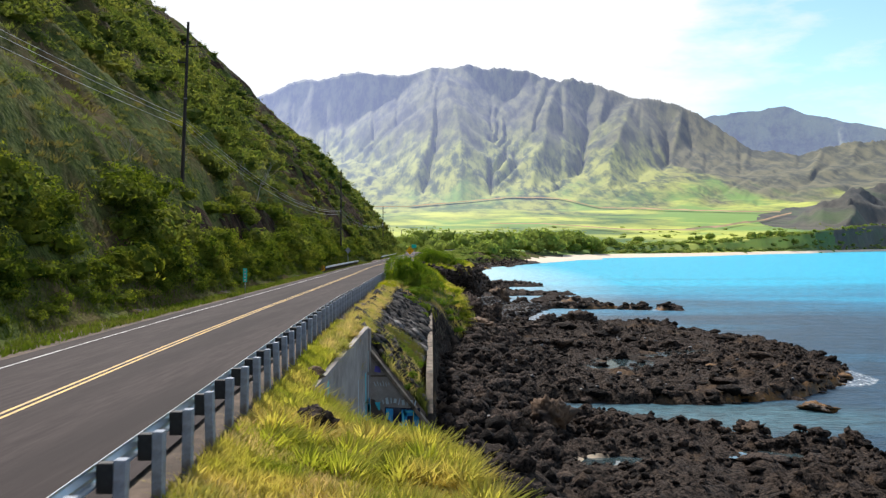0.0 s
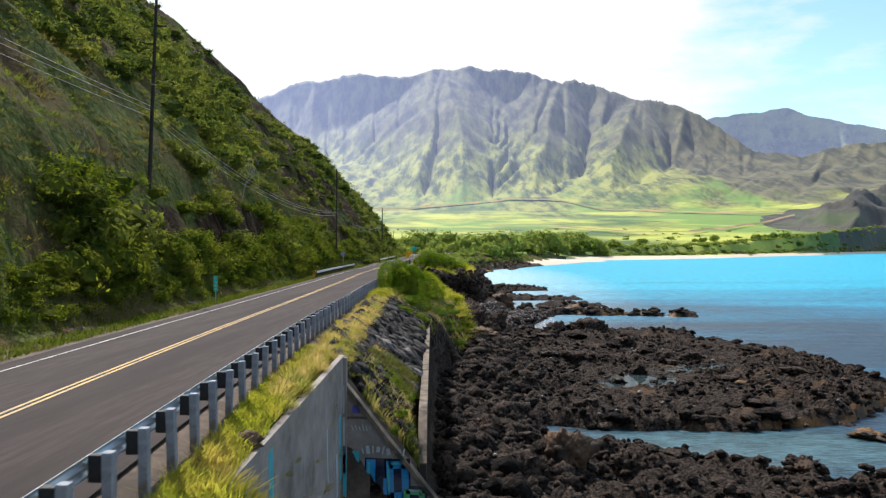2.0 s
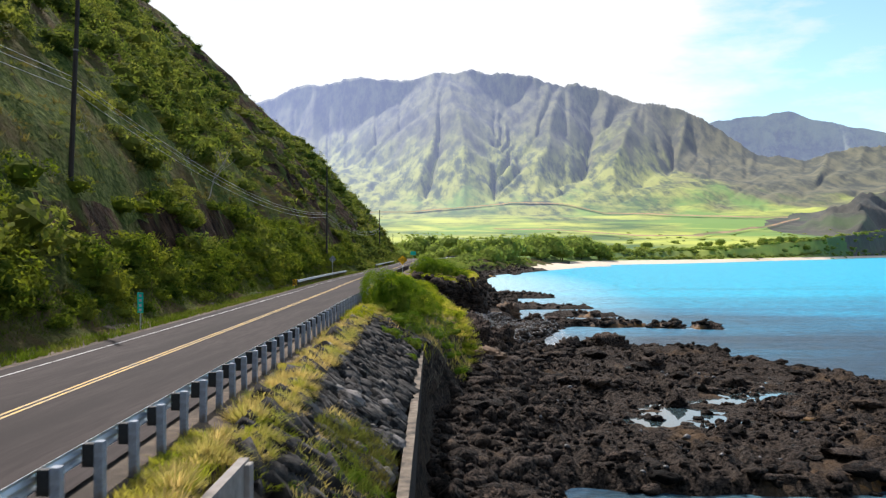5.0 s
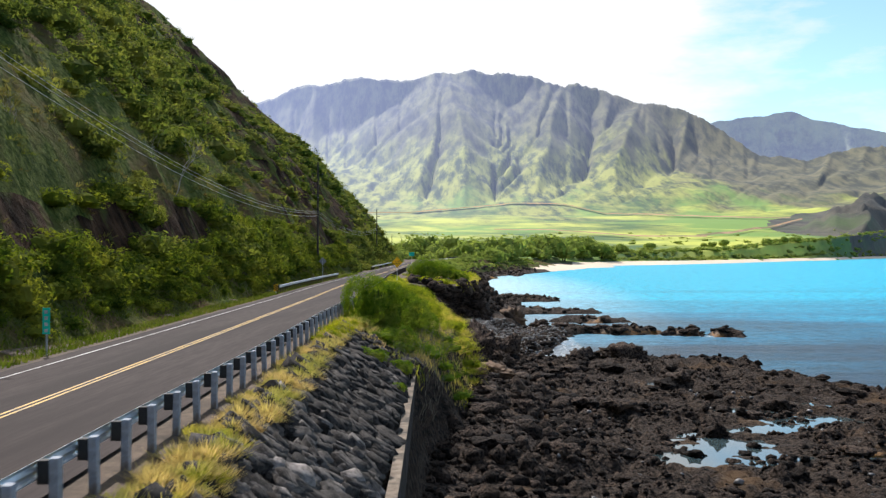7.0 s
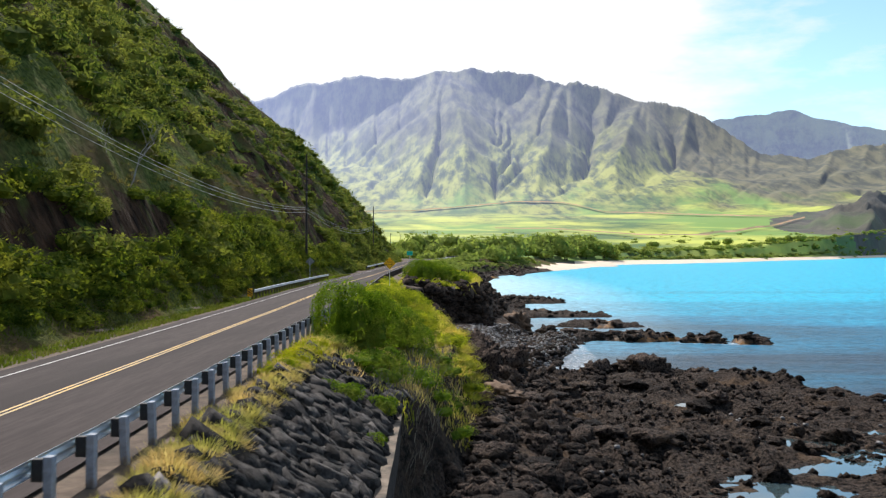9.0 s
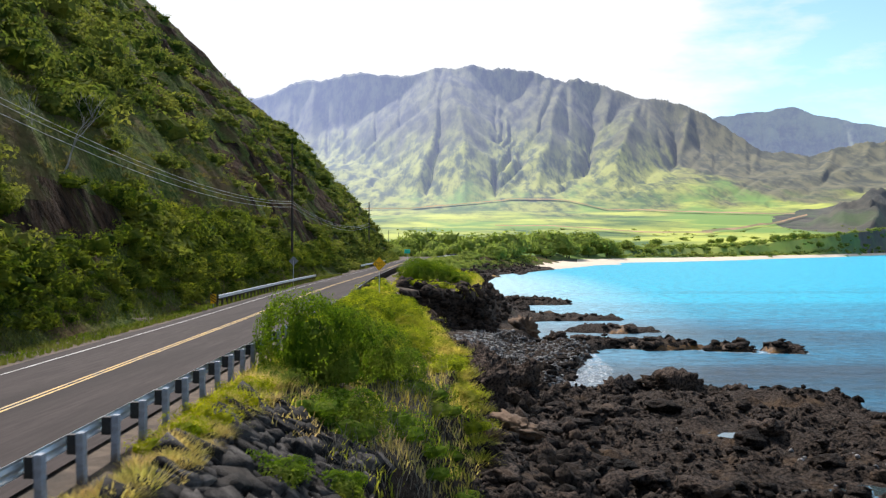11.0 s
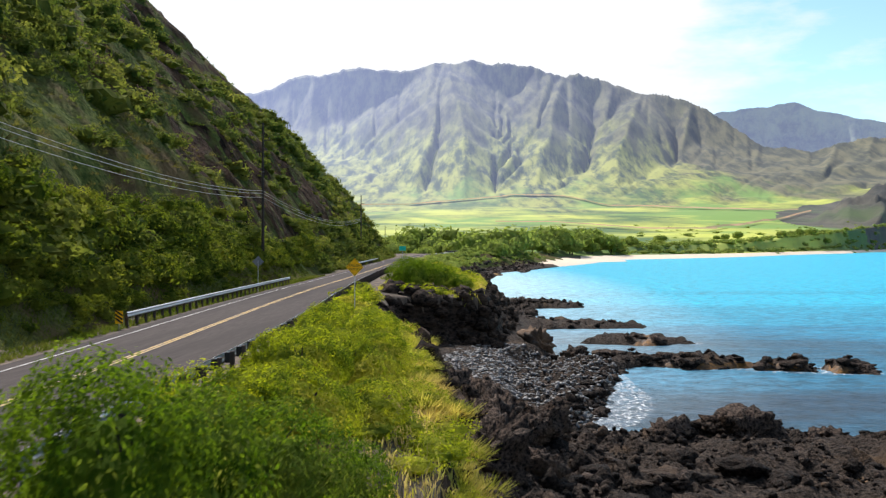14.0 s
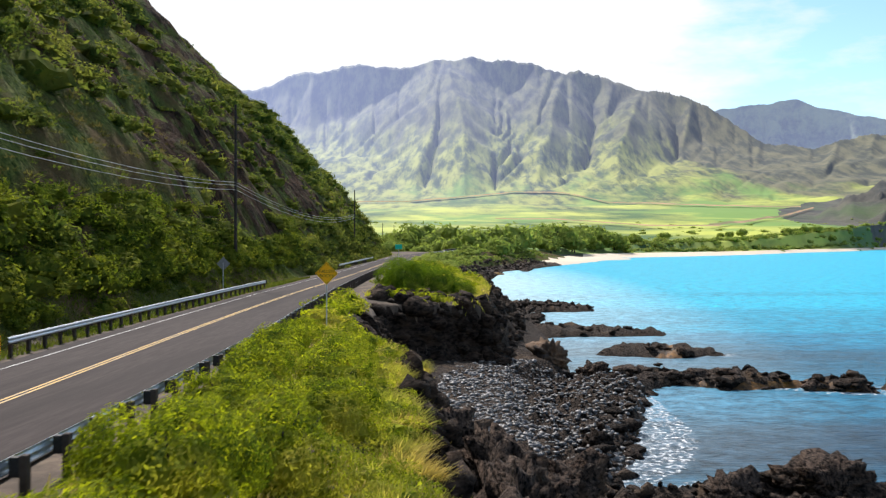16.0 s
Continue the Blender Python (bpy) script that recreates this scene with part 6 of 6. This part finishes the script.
def laid_stone(seed):
    """A split, angular stone: the hull of a few corners of a rough block."""
    rng = random.Random(seed)
    bm = bmesh.new()
    for sx in (-1, 1):
        for sy in (-1, 1):
            for sz in (-1, 1):
                for _ in range(2):
                    bm.verts.new((sx * rng.uniform(0.45, 1.0), sy * rng.uniform(0.45, 1.0), sz * rng.uniform(0.5, 1.0)))
    r = bmesh.ops.convex_hull(bm, input=bm.verts)
    bmesh.ops.delete(bm, geom=list({v for v in r["geom_interior"] if isinstance(v, bmesh.types.BMVert)}), context="VERTS")
    bmesh.ops.triangulate(bm, faces=bm.faces)
    bm.verts.index_update()
    v = np.array([tuple(a.co) for a in bm.verts])
    f = np.array([[a.index for a in p.verts] for p in bm.faces])
    bm.free()
    return v, f


T3 = [laid_stone(90 + i) for i in range(9)]
STONE_SIZE = (0.34, 0.21, 0.2)
SM = [mesh_np("stone", v * STONE_SIZE, f) for v, f in T3]
for s_ in SM:
    s_.materials.append(M_STONE)
places = []
for y in np.arange(46.2, 93, 0.36):
    ax0, az0 = (float(v) for v in section(y)[0])
    bx0, bz0 = (float(v) for v in section(y)[1])
    n = int(math.hypot(bx0 - ax0, bz0 - az0) / 0.38)
    for k in range(n):
        t = (k + 0.5 + st.uniform(-0.6, 0.6)) / n - 0.03
        places.append((ax0 + (bx0 - ax0) * t, y + st.uniform(-0.3, 0.3), az0 + (bz0 - az0) * t + st.uniform(-0.06, 0.06), math.degrees(math.atan2(az0 - bz0, bx0 - ax0))))
near = [p for p in places if 54 < p[1] < 68]
st.shuffle(near)
near = near[:300]
chosen = {tuple(p) for p in near}


def stone_pose(p):
    """Laid askew on the slope, long side mostly down and along it."""
    s = st.uniform(0.55, 1.6)
    turn = Matrix.Rotation(radians(st.uniform(-25, 105)), 4, "Z")
    return pose(p[0], p[1], p[2], st.uniform(-14, 14), p[3] + st.uniform(-14, 14), 0) @ turn @ Matrix.Diagonal((s * st.uniform(0.8, 1.3), s * st.uniform(0.8, 1.2), s * st.uniform(0.7, 1.1), 1))


for p in near:
    part("stone", SM[st.randint(9)], None, rip, m=stone_pose(p))
vs, fs, n = [], [], 0
for p in places:
    if tuple(p) in chosen:
        continue
    v, f = T3[st.randint(9)]
    m = np.array(stone_pose(p))
    w = (v * STONE_SIZE) @ m[:3, :3].T + m[:3, 3]
    vs.append(w)
    fs.append(f + n)
    n += len(v)
tagged(part("rubble", mesh_np("rubble", np.concatenate(vs), np.concatenate(fs)), M_STONE, rip), kind="stuff")


# ---- poles, wires, signs ----
def utility_pole(x, y, z, h, lean, arms, label):
    t = empty("utility_pole", pose(x, y, z, 0, lean, 0), label=label, category="pole")
    part("pole", tube(bmesh.new(), [(0, 0, -1.5), (0, 0, h * 0.5), (0, 0, h)], [0.19, 0.16, 0.12], 10), M_WOOD, t)
    for k, (dz, side, w) in enumerate(arms):
        arm = part("crossarm", boxed(w, 0.1, 0.12, pose(side * w / 2, 0.12, h - dz), 0.01), M_WOOD, t)
        part("insulator", tube(bmesh.new(), [(side * w * 0.9, 0.12, h - dz + 0.06), (side * w * 0.9, 0.12, h - dz + 0.28)], [0.05, 0.04], 6), M_DEAD, arm)
    part("bracket", boxed(0.3, 0.3, 0.12, pose(0, 0, h * 0.58), 0.02), M_DEAD, t)
    return t


POLES = [(-25.6, 87.6, 16.6, 16.8, 2.2), (-25.0, 203, 13.5, 14.8, 0), (-26, 330, 12.5, 12.5, 0)]
for x, y, z, h, lean in POLES:
    utility_pole(x, y, z, h, lean, [(2.2, 1, 0.9), (3.7, -1, 0.9)], "tall dark wooden utility pole on the hillside")
for a, r in ((-3.4, 620), (-1.8, 640), (-3.9, 560)):
    utility_pole(r * math.sin(radians(a)), r * math.cos(radians(a)), 3, 17, 0, [(0.8, 1, 0.9)], "far wooden utility pole beyond the trees")


def wire(p, q, sag, r=0.022):
    pts = [tuple(Vector(p).lerp(Vector(q), t) - Vector((0, 0, 4 * sag * t * (1 - t)))) for t in (i / 14 for i in range(15))]
    return tagged(part("wire", tube(bmesh.new(), pts, [r] * 15, 4), M_WIRE), label="thin sagging overhead wire", category="wire", group="overhead wires")


for dz in (0.0, 0.55, 0.9):
    wire((-21.5, -40, 26.5 + dz), (-25.5, 87.6, 23.7 + dz), 1.2)
    wire((-25.5, 87.6, 23.7 + dz), (-25.0, 203, 18.9 + dz * 0.9), 2.6)
    wire((-25.0, 203, 18.9 + dz * 0.9), (-26, 330, 18.3 + dz), 2.2)

mk = empty("mile_marker", pose(-17.2, 76.6, 9.0), label="green mile marker plate on a thin post", category="marker")
part("plate", boxed(0.32, 0.02, 1.1, pose(0, 0, 1.42), 0.004), M_GREEN, mk)
part("post", boxed(0.06, 0.05, 1.9, pose(0, 0.04, 0.9)), M_STEEL, mk)
for k in range(4):
    part("bar", boxed(0.14, 0.006, 0.14, pose(0, -0.014, 1.02 + 0.26 * k)), M_WHITE, mk, "white unreadable marking")


def lettering(text, size, m, material, parent):
    cu = bpy.data.curves.new("lettering", "FONT")
    cu.body, cu.size, cu.align_x, cu.align_y, cu.extrude = text, size, "CENTER", "CENTER", 0.004
    ob = new("lettering", cu)
    dg = bpy.context.evaluated_depsgraph_get()
    me = bpy.data.meshes.new_from_object(ob.evaluated_get(dg))
    bpy.data.objects.remove(ob)
    me.materials.clear()
    return part("lettering", me, material, parent, "black capital letters", m)


sg = empty("warning_sign", pose(-7.65, 152, 8.35), label="amber diamond warning sign reading fallen rocks", category="sign")
part("plate", boxed(0.92, 0.015, 0.92, pose(0, 0, 3.3, 0, 45, 0), 0.004), M_AMBER, sg)
part("rim", slab([(0, -0.010, 3.3 + 0.60), (0.60, -0.010, 3.3), (0, -0.010, 3.3 - 0.60), (-0.60, -0.010, 3.3)], -0.002, 1), M_BLACK, sg, "thin black border")
part("field", slab([(0, -0.013, 3.3 + 0.575), (0.575, -0.013, 3.3), (0, -0.013, 3.3 - 0.575), (-0.575, -0.013, 3.3)], -0.003, 1), M_AMBER, sg)
lettering("FALLEN", 0.25, pose(0, -0.018, 3.41, 90, 0, 0), M_BLACK, sg)
lettering("ROCKS", 0.25, pose(0, -0.018, 3.15, 90, 0, 0), M_BLACK, sg)
part("post", boxed(0.06, 0.05, 3.4, pose(0, 0.04, 1.6)), M_STEEL, sg)

bs = empty("road_sign", pose(-21.0, 181.6, 8.1), label="back of a grey diamond road sign among bushes", category="sign")
part("plate", boxed(0.85, 0.02, 0.85, pose(0, 0, 3.2, 0, 45, 0), 0.004), M_GREY, bs)
part("post", boxed(0.06, 0.05, 3.4, pose(0, -0.04, 1.6)), M_STEEL, bs)
gs_ = empty("road_sign", pose(-15.2, 330, 7.6), label="small green road sign by the bend", category="sign")
part("plate", boxed(1.7, 0.03, 1.2, pose(0, 0, 3.6), 0.01), M_GREEN, gs_)
part("post", boxed(0.09, 0.07, 3.6, pose(0, 0.05, 1.7)), M_STEEL, gs_)


def dead_tree(x, y, z, h, seed):
    rng = random.Random(seed)
    bm = bmesh.new()

    def limb(p, d, l, r, depth):
        pts, q = [p], Vector(p)
        for k in range(3):
            d = (Vector(d) + Vector((rng.uniform(-0.35, 0.35), rng.uniform(-0.35, 0.35), rng.uniform(-0.15, 0.25)))).normalized()
            q = q + d * l / 3
            pts.append(tuple(q))
        tube(bm, pts, [r, r * 0.8, r * 0.65, r * 0.45], 5)
        if depth:
            for k in range(3):
                limb(pts[-1 - (k > 1)], (Vector(d) + Vector((rng.uniform(-1, 1), rng.uniform(-1, 1), rng.uniform(0, 0.6)))).normalized(), l * 0.7, r * 0.5, depth - 1)

    limb((0, 0, -0.5), (0, 0, 1), h * 0.4, 0.09, 3)
    return tagged(part("dead_tree", bm, M_DEAD, None, "", pose(x, y, z)), label="bare bleached dead tree on the hillside", category="tree")


dead_tree(-25.4, 75, 17.6, 5.0, 1)
dead_tree(-27.2, 127, 18.5, 7.5, 2)
dead_tree(-27.8, 124, 19.5, 6.0, 3)
dead_tree(-27.0, 96, 19.5, 4.5, 4)


# ---- foam on the water's edge ----
def foam_mat():
    m = mat("sea_foam", (0.8, 0.84, 0.86), (0.7, 0.76, 0.8), 2, 0.7)
    nt = m.node_tree
    p = nt.nodes["Principled BSDF"]
    co = nt.nodes.new("ShaderNodeTexCoord")
    n = nt.nodes.new("ShaderNodeTexNoise")
    n.inputs["Scale"].default_value, n.inputs["Detail"].default_value, n.inputs["Distortion"].default_value = 2.6, 9.0, 0.5
    nt.links.new(co.outputs["Object"], n.inputs["Vector"])
    r = nt.nodes.new("ShaderNodeMapRange")
    r.inputs["From Min"].default_value, r.inputs["From Max"].default_value = 0.49, 0.69
    nt.links.new(n.outputs["Fac"], r.inputs["Value"])
    nt.links.new(r.outputs["Result"], p.inputs["Alpha"])
    return m


fxs, fys = np.arange(6, 60, 0.5), np.arange(55, 290, 0.5)
fgx, fgy = np.meshgrid(fxs, fys)
fd = np.full(fgx.shape, -99.0)
for poly in REEFS[:10]:
    fd = np.maximum(fd, poly_dist(fgx, fgy, poly))
reach = -1.0 + 2.2 * sstep(180, 200, fgy) * np.maximum(vnoise(fgx, fgy, 14, 98), 0) * 2 + 4.0 * np.exp(-((fgx - 36) / 9) ** 2 - ((fgy - 184) / 5) ** 2) + 8.0 * np.exp(-((fgx - 13) / 6) ** 2 - ((fgy - 164) / 15) ** 2) + 4.5 * np.exp(-((fgx - 39) / 5) ** 2 - ((fgy - 90) / 10) ** 2)
ok = (fd > -reach) & (fd < 0.8)
cell = ok[:-1, :-1] & ok[1:, :-1] & ok[:-1, 1:] & ok[1:, 1:]
jj, ii = np.nonzero(cell)
w_ = len(fxs)
fv = np.stack([fgx, fgy, np.full(fgx.shape, 0.025)], -1).reshape(-1, 3)
k0 = jj * w_ + ii
tagged(part("foam", mesh_np("foam", fv, np.stack([k0, k0 + 1, k0 + w_ + 1, k0 + w_], -1)), foam_mat()), kind="stuff", label="white foam round the rocks", category="foam")


M_POOL = mat("still_pool", (0.03, 0.05, 0.055), (0.05, 0.075, 0.08), 0.8, 0.04, spec=0.8)
for k, (px_, py_, wx, wy) in enumerate(POOLS):
    n = 28
    pr_ = random.Random(k)
    ring = [(px_ + wx * 1.7 * math.cos(t) * pr_.uniform(0.85, 1.1), py_ + wy * 2.1 * math.sin(t) * pr_.uniform(0.85, 1.1), 0.5 + 0.005 * k) for t in (6.2832 * j / n for j in range(n))]
    bm = bmesh.new()
    bm.faces.new([bm.verts.new(v) for v in ring])
    tagged(part("tide_pool", bm, M_POOL), kind="structure", label="still tide pool mirroring the bright sky", category="pool")


# ---- dirt tracks in the valley ----
M_TRACK = mat("dirt_track", (0.36, 0.2, 0.11), (0.44, 0.28, 0.17), 0.05, 0.95, (0.2, 0.18, 0.08), 0.01)
for pts, w in (([(-6.5, 2450), (-3, 2500), (1, 2650), (3, 2780), (6, 2760), (8.5, 2500), (12, 2300), (16, 2150), (18.6, 2080)], 13), ([(2, 1560), (5, 1500), (8, 1380), (10.5, 1300), (14, 1230)], 7),
               ([(13.5, 1270), (16, 1480), (18, 1750), (19.3, 1980)], 14)):
    aa = np.linspace(0, len(pts) - 1, 120)
    az_ = np.interp(aa, range(len(pts)), [p[0] for p in pts]) + 0.12 * vnoise(aa * 10, aa, 9, 99)
    rr_ = np.interp(aa, range(len(pts)), [p[1] for p in pts])
    vv = []
    for o in (-w, w):
        r2 = rr_ + o
        vv.append(np.stack([r2 * np.sin(np.radians(az_)), r2 * np.cos(np.radians(az_)), land_z(az_, rr_) + 4.0 + o * 0.12], -1))
    i = np.arange(119)
    tagged(part("dirt_track", mesh_np("dirt_track", np.concatenate(vv), np.stack([i, i + 1, i + 121, i + 120], -1)), M_TRACK), kind="structure",
           label="brown dirt track across the valley", category="track")


# ---- far shore details ----
M_OCHRE = mat("ochre_rock", (0.5, 0.27, 0.07), (0.36, 0.2, 0.07), 1.2, 0.85, (0.2, 0.13, 0.07), 0.3, 0.1, 3)
boulder(13.6, 441, 0.2, 5.5, 2.0, 0.7, 401, M_OCHRE, "low ochre rock at the water's edge")


def car(x, y, z, turn, paint, label):
    t = empty("car", pose(x, y, z, 0, 0, turn), label=label, category="car", group="parked cars")
    bm = bmesh.new()
    box(bm, 1.75, 4.3, 0.62, pose(0, 0, 0.66), 0.12)
    part("body", bm, paint, t)
    bm = boxed(1.5, 2.2, 0.55, pose(0, -0.15, 1.2), 0.16)
    part("cabin", bm, M_BLACK, t, "dark glazed cabin")
    for sx in (-0.8, 0.8):
        for sy in (-1.35, 1.35):
            part("wheel", tube(bmesh.new(), [(sx - 0.1, sy, 0.33), (sx + 0.1, sy, 0.33)], [0.33, 0.33], 12), M_BLACK, t)
    return t


M_CARW = mat("white_car_paint", (0.7, 0.7, 0.7), (0.75, 0.75, 0.75), 2, 0.3, spec=0.5)
M_CARS = mat("silver_car_paint", (0.3, 0.32, 0.34), (0.35, 0.37, 0.38), 2, 0.3, spec=0.5)
for i in range(6):
    y = 452 + 7 * i
    car(float(road_x(y)) + 5.2, y, float(ground_z(float(road_x(y)) + 5.2, y)), 12, (M_CARW, M_CARS)[i % 2], ("white" if i % 2 == 0 else "silver") + " car parked by the road")
guardrail(lambda y: road_x(y) + 4.4, 400, 448, -1, "short guardrail at the far bend", False)
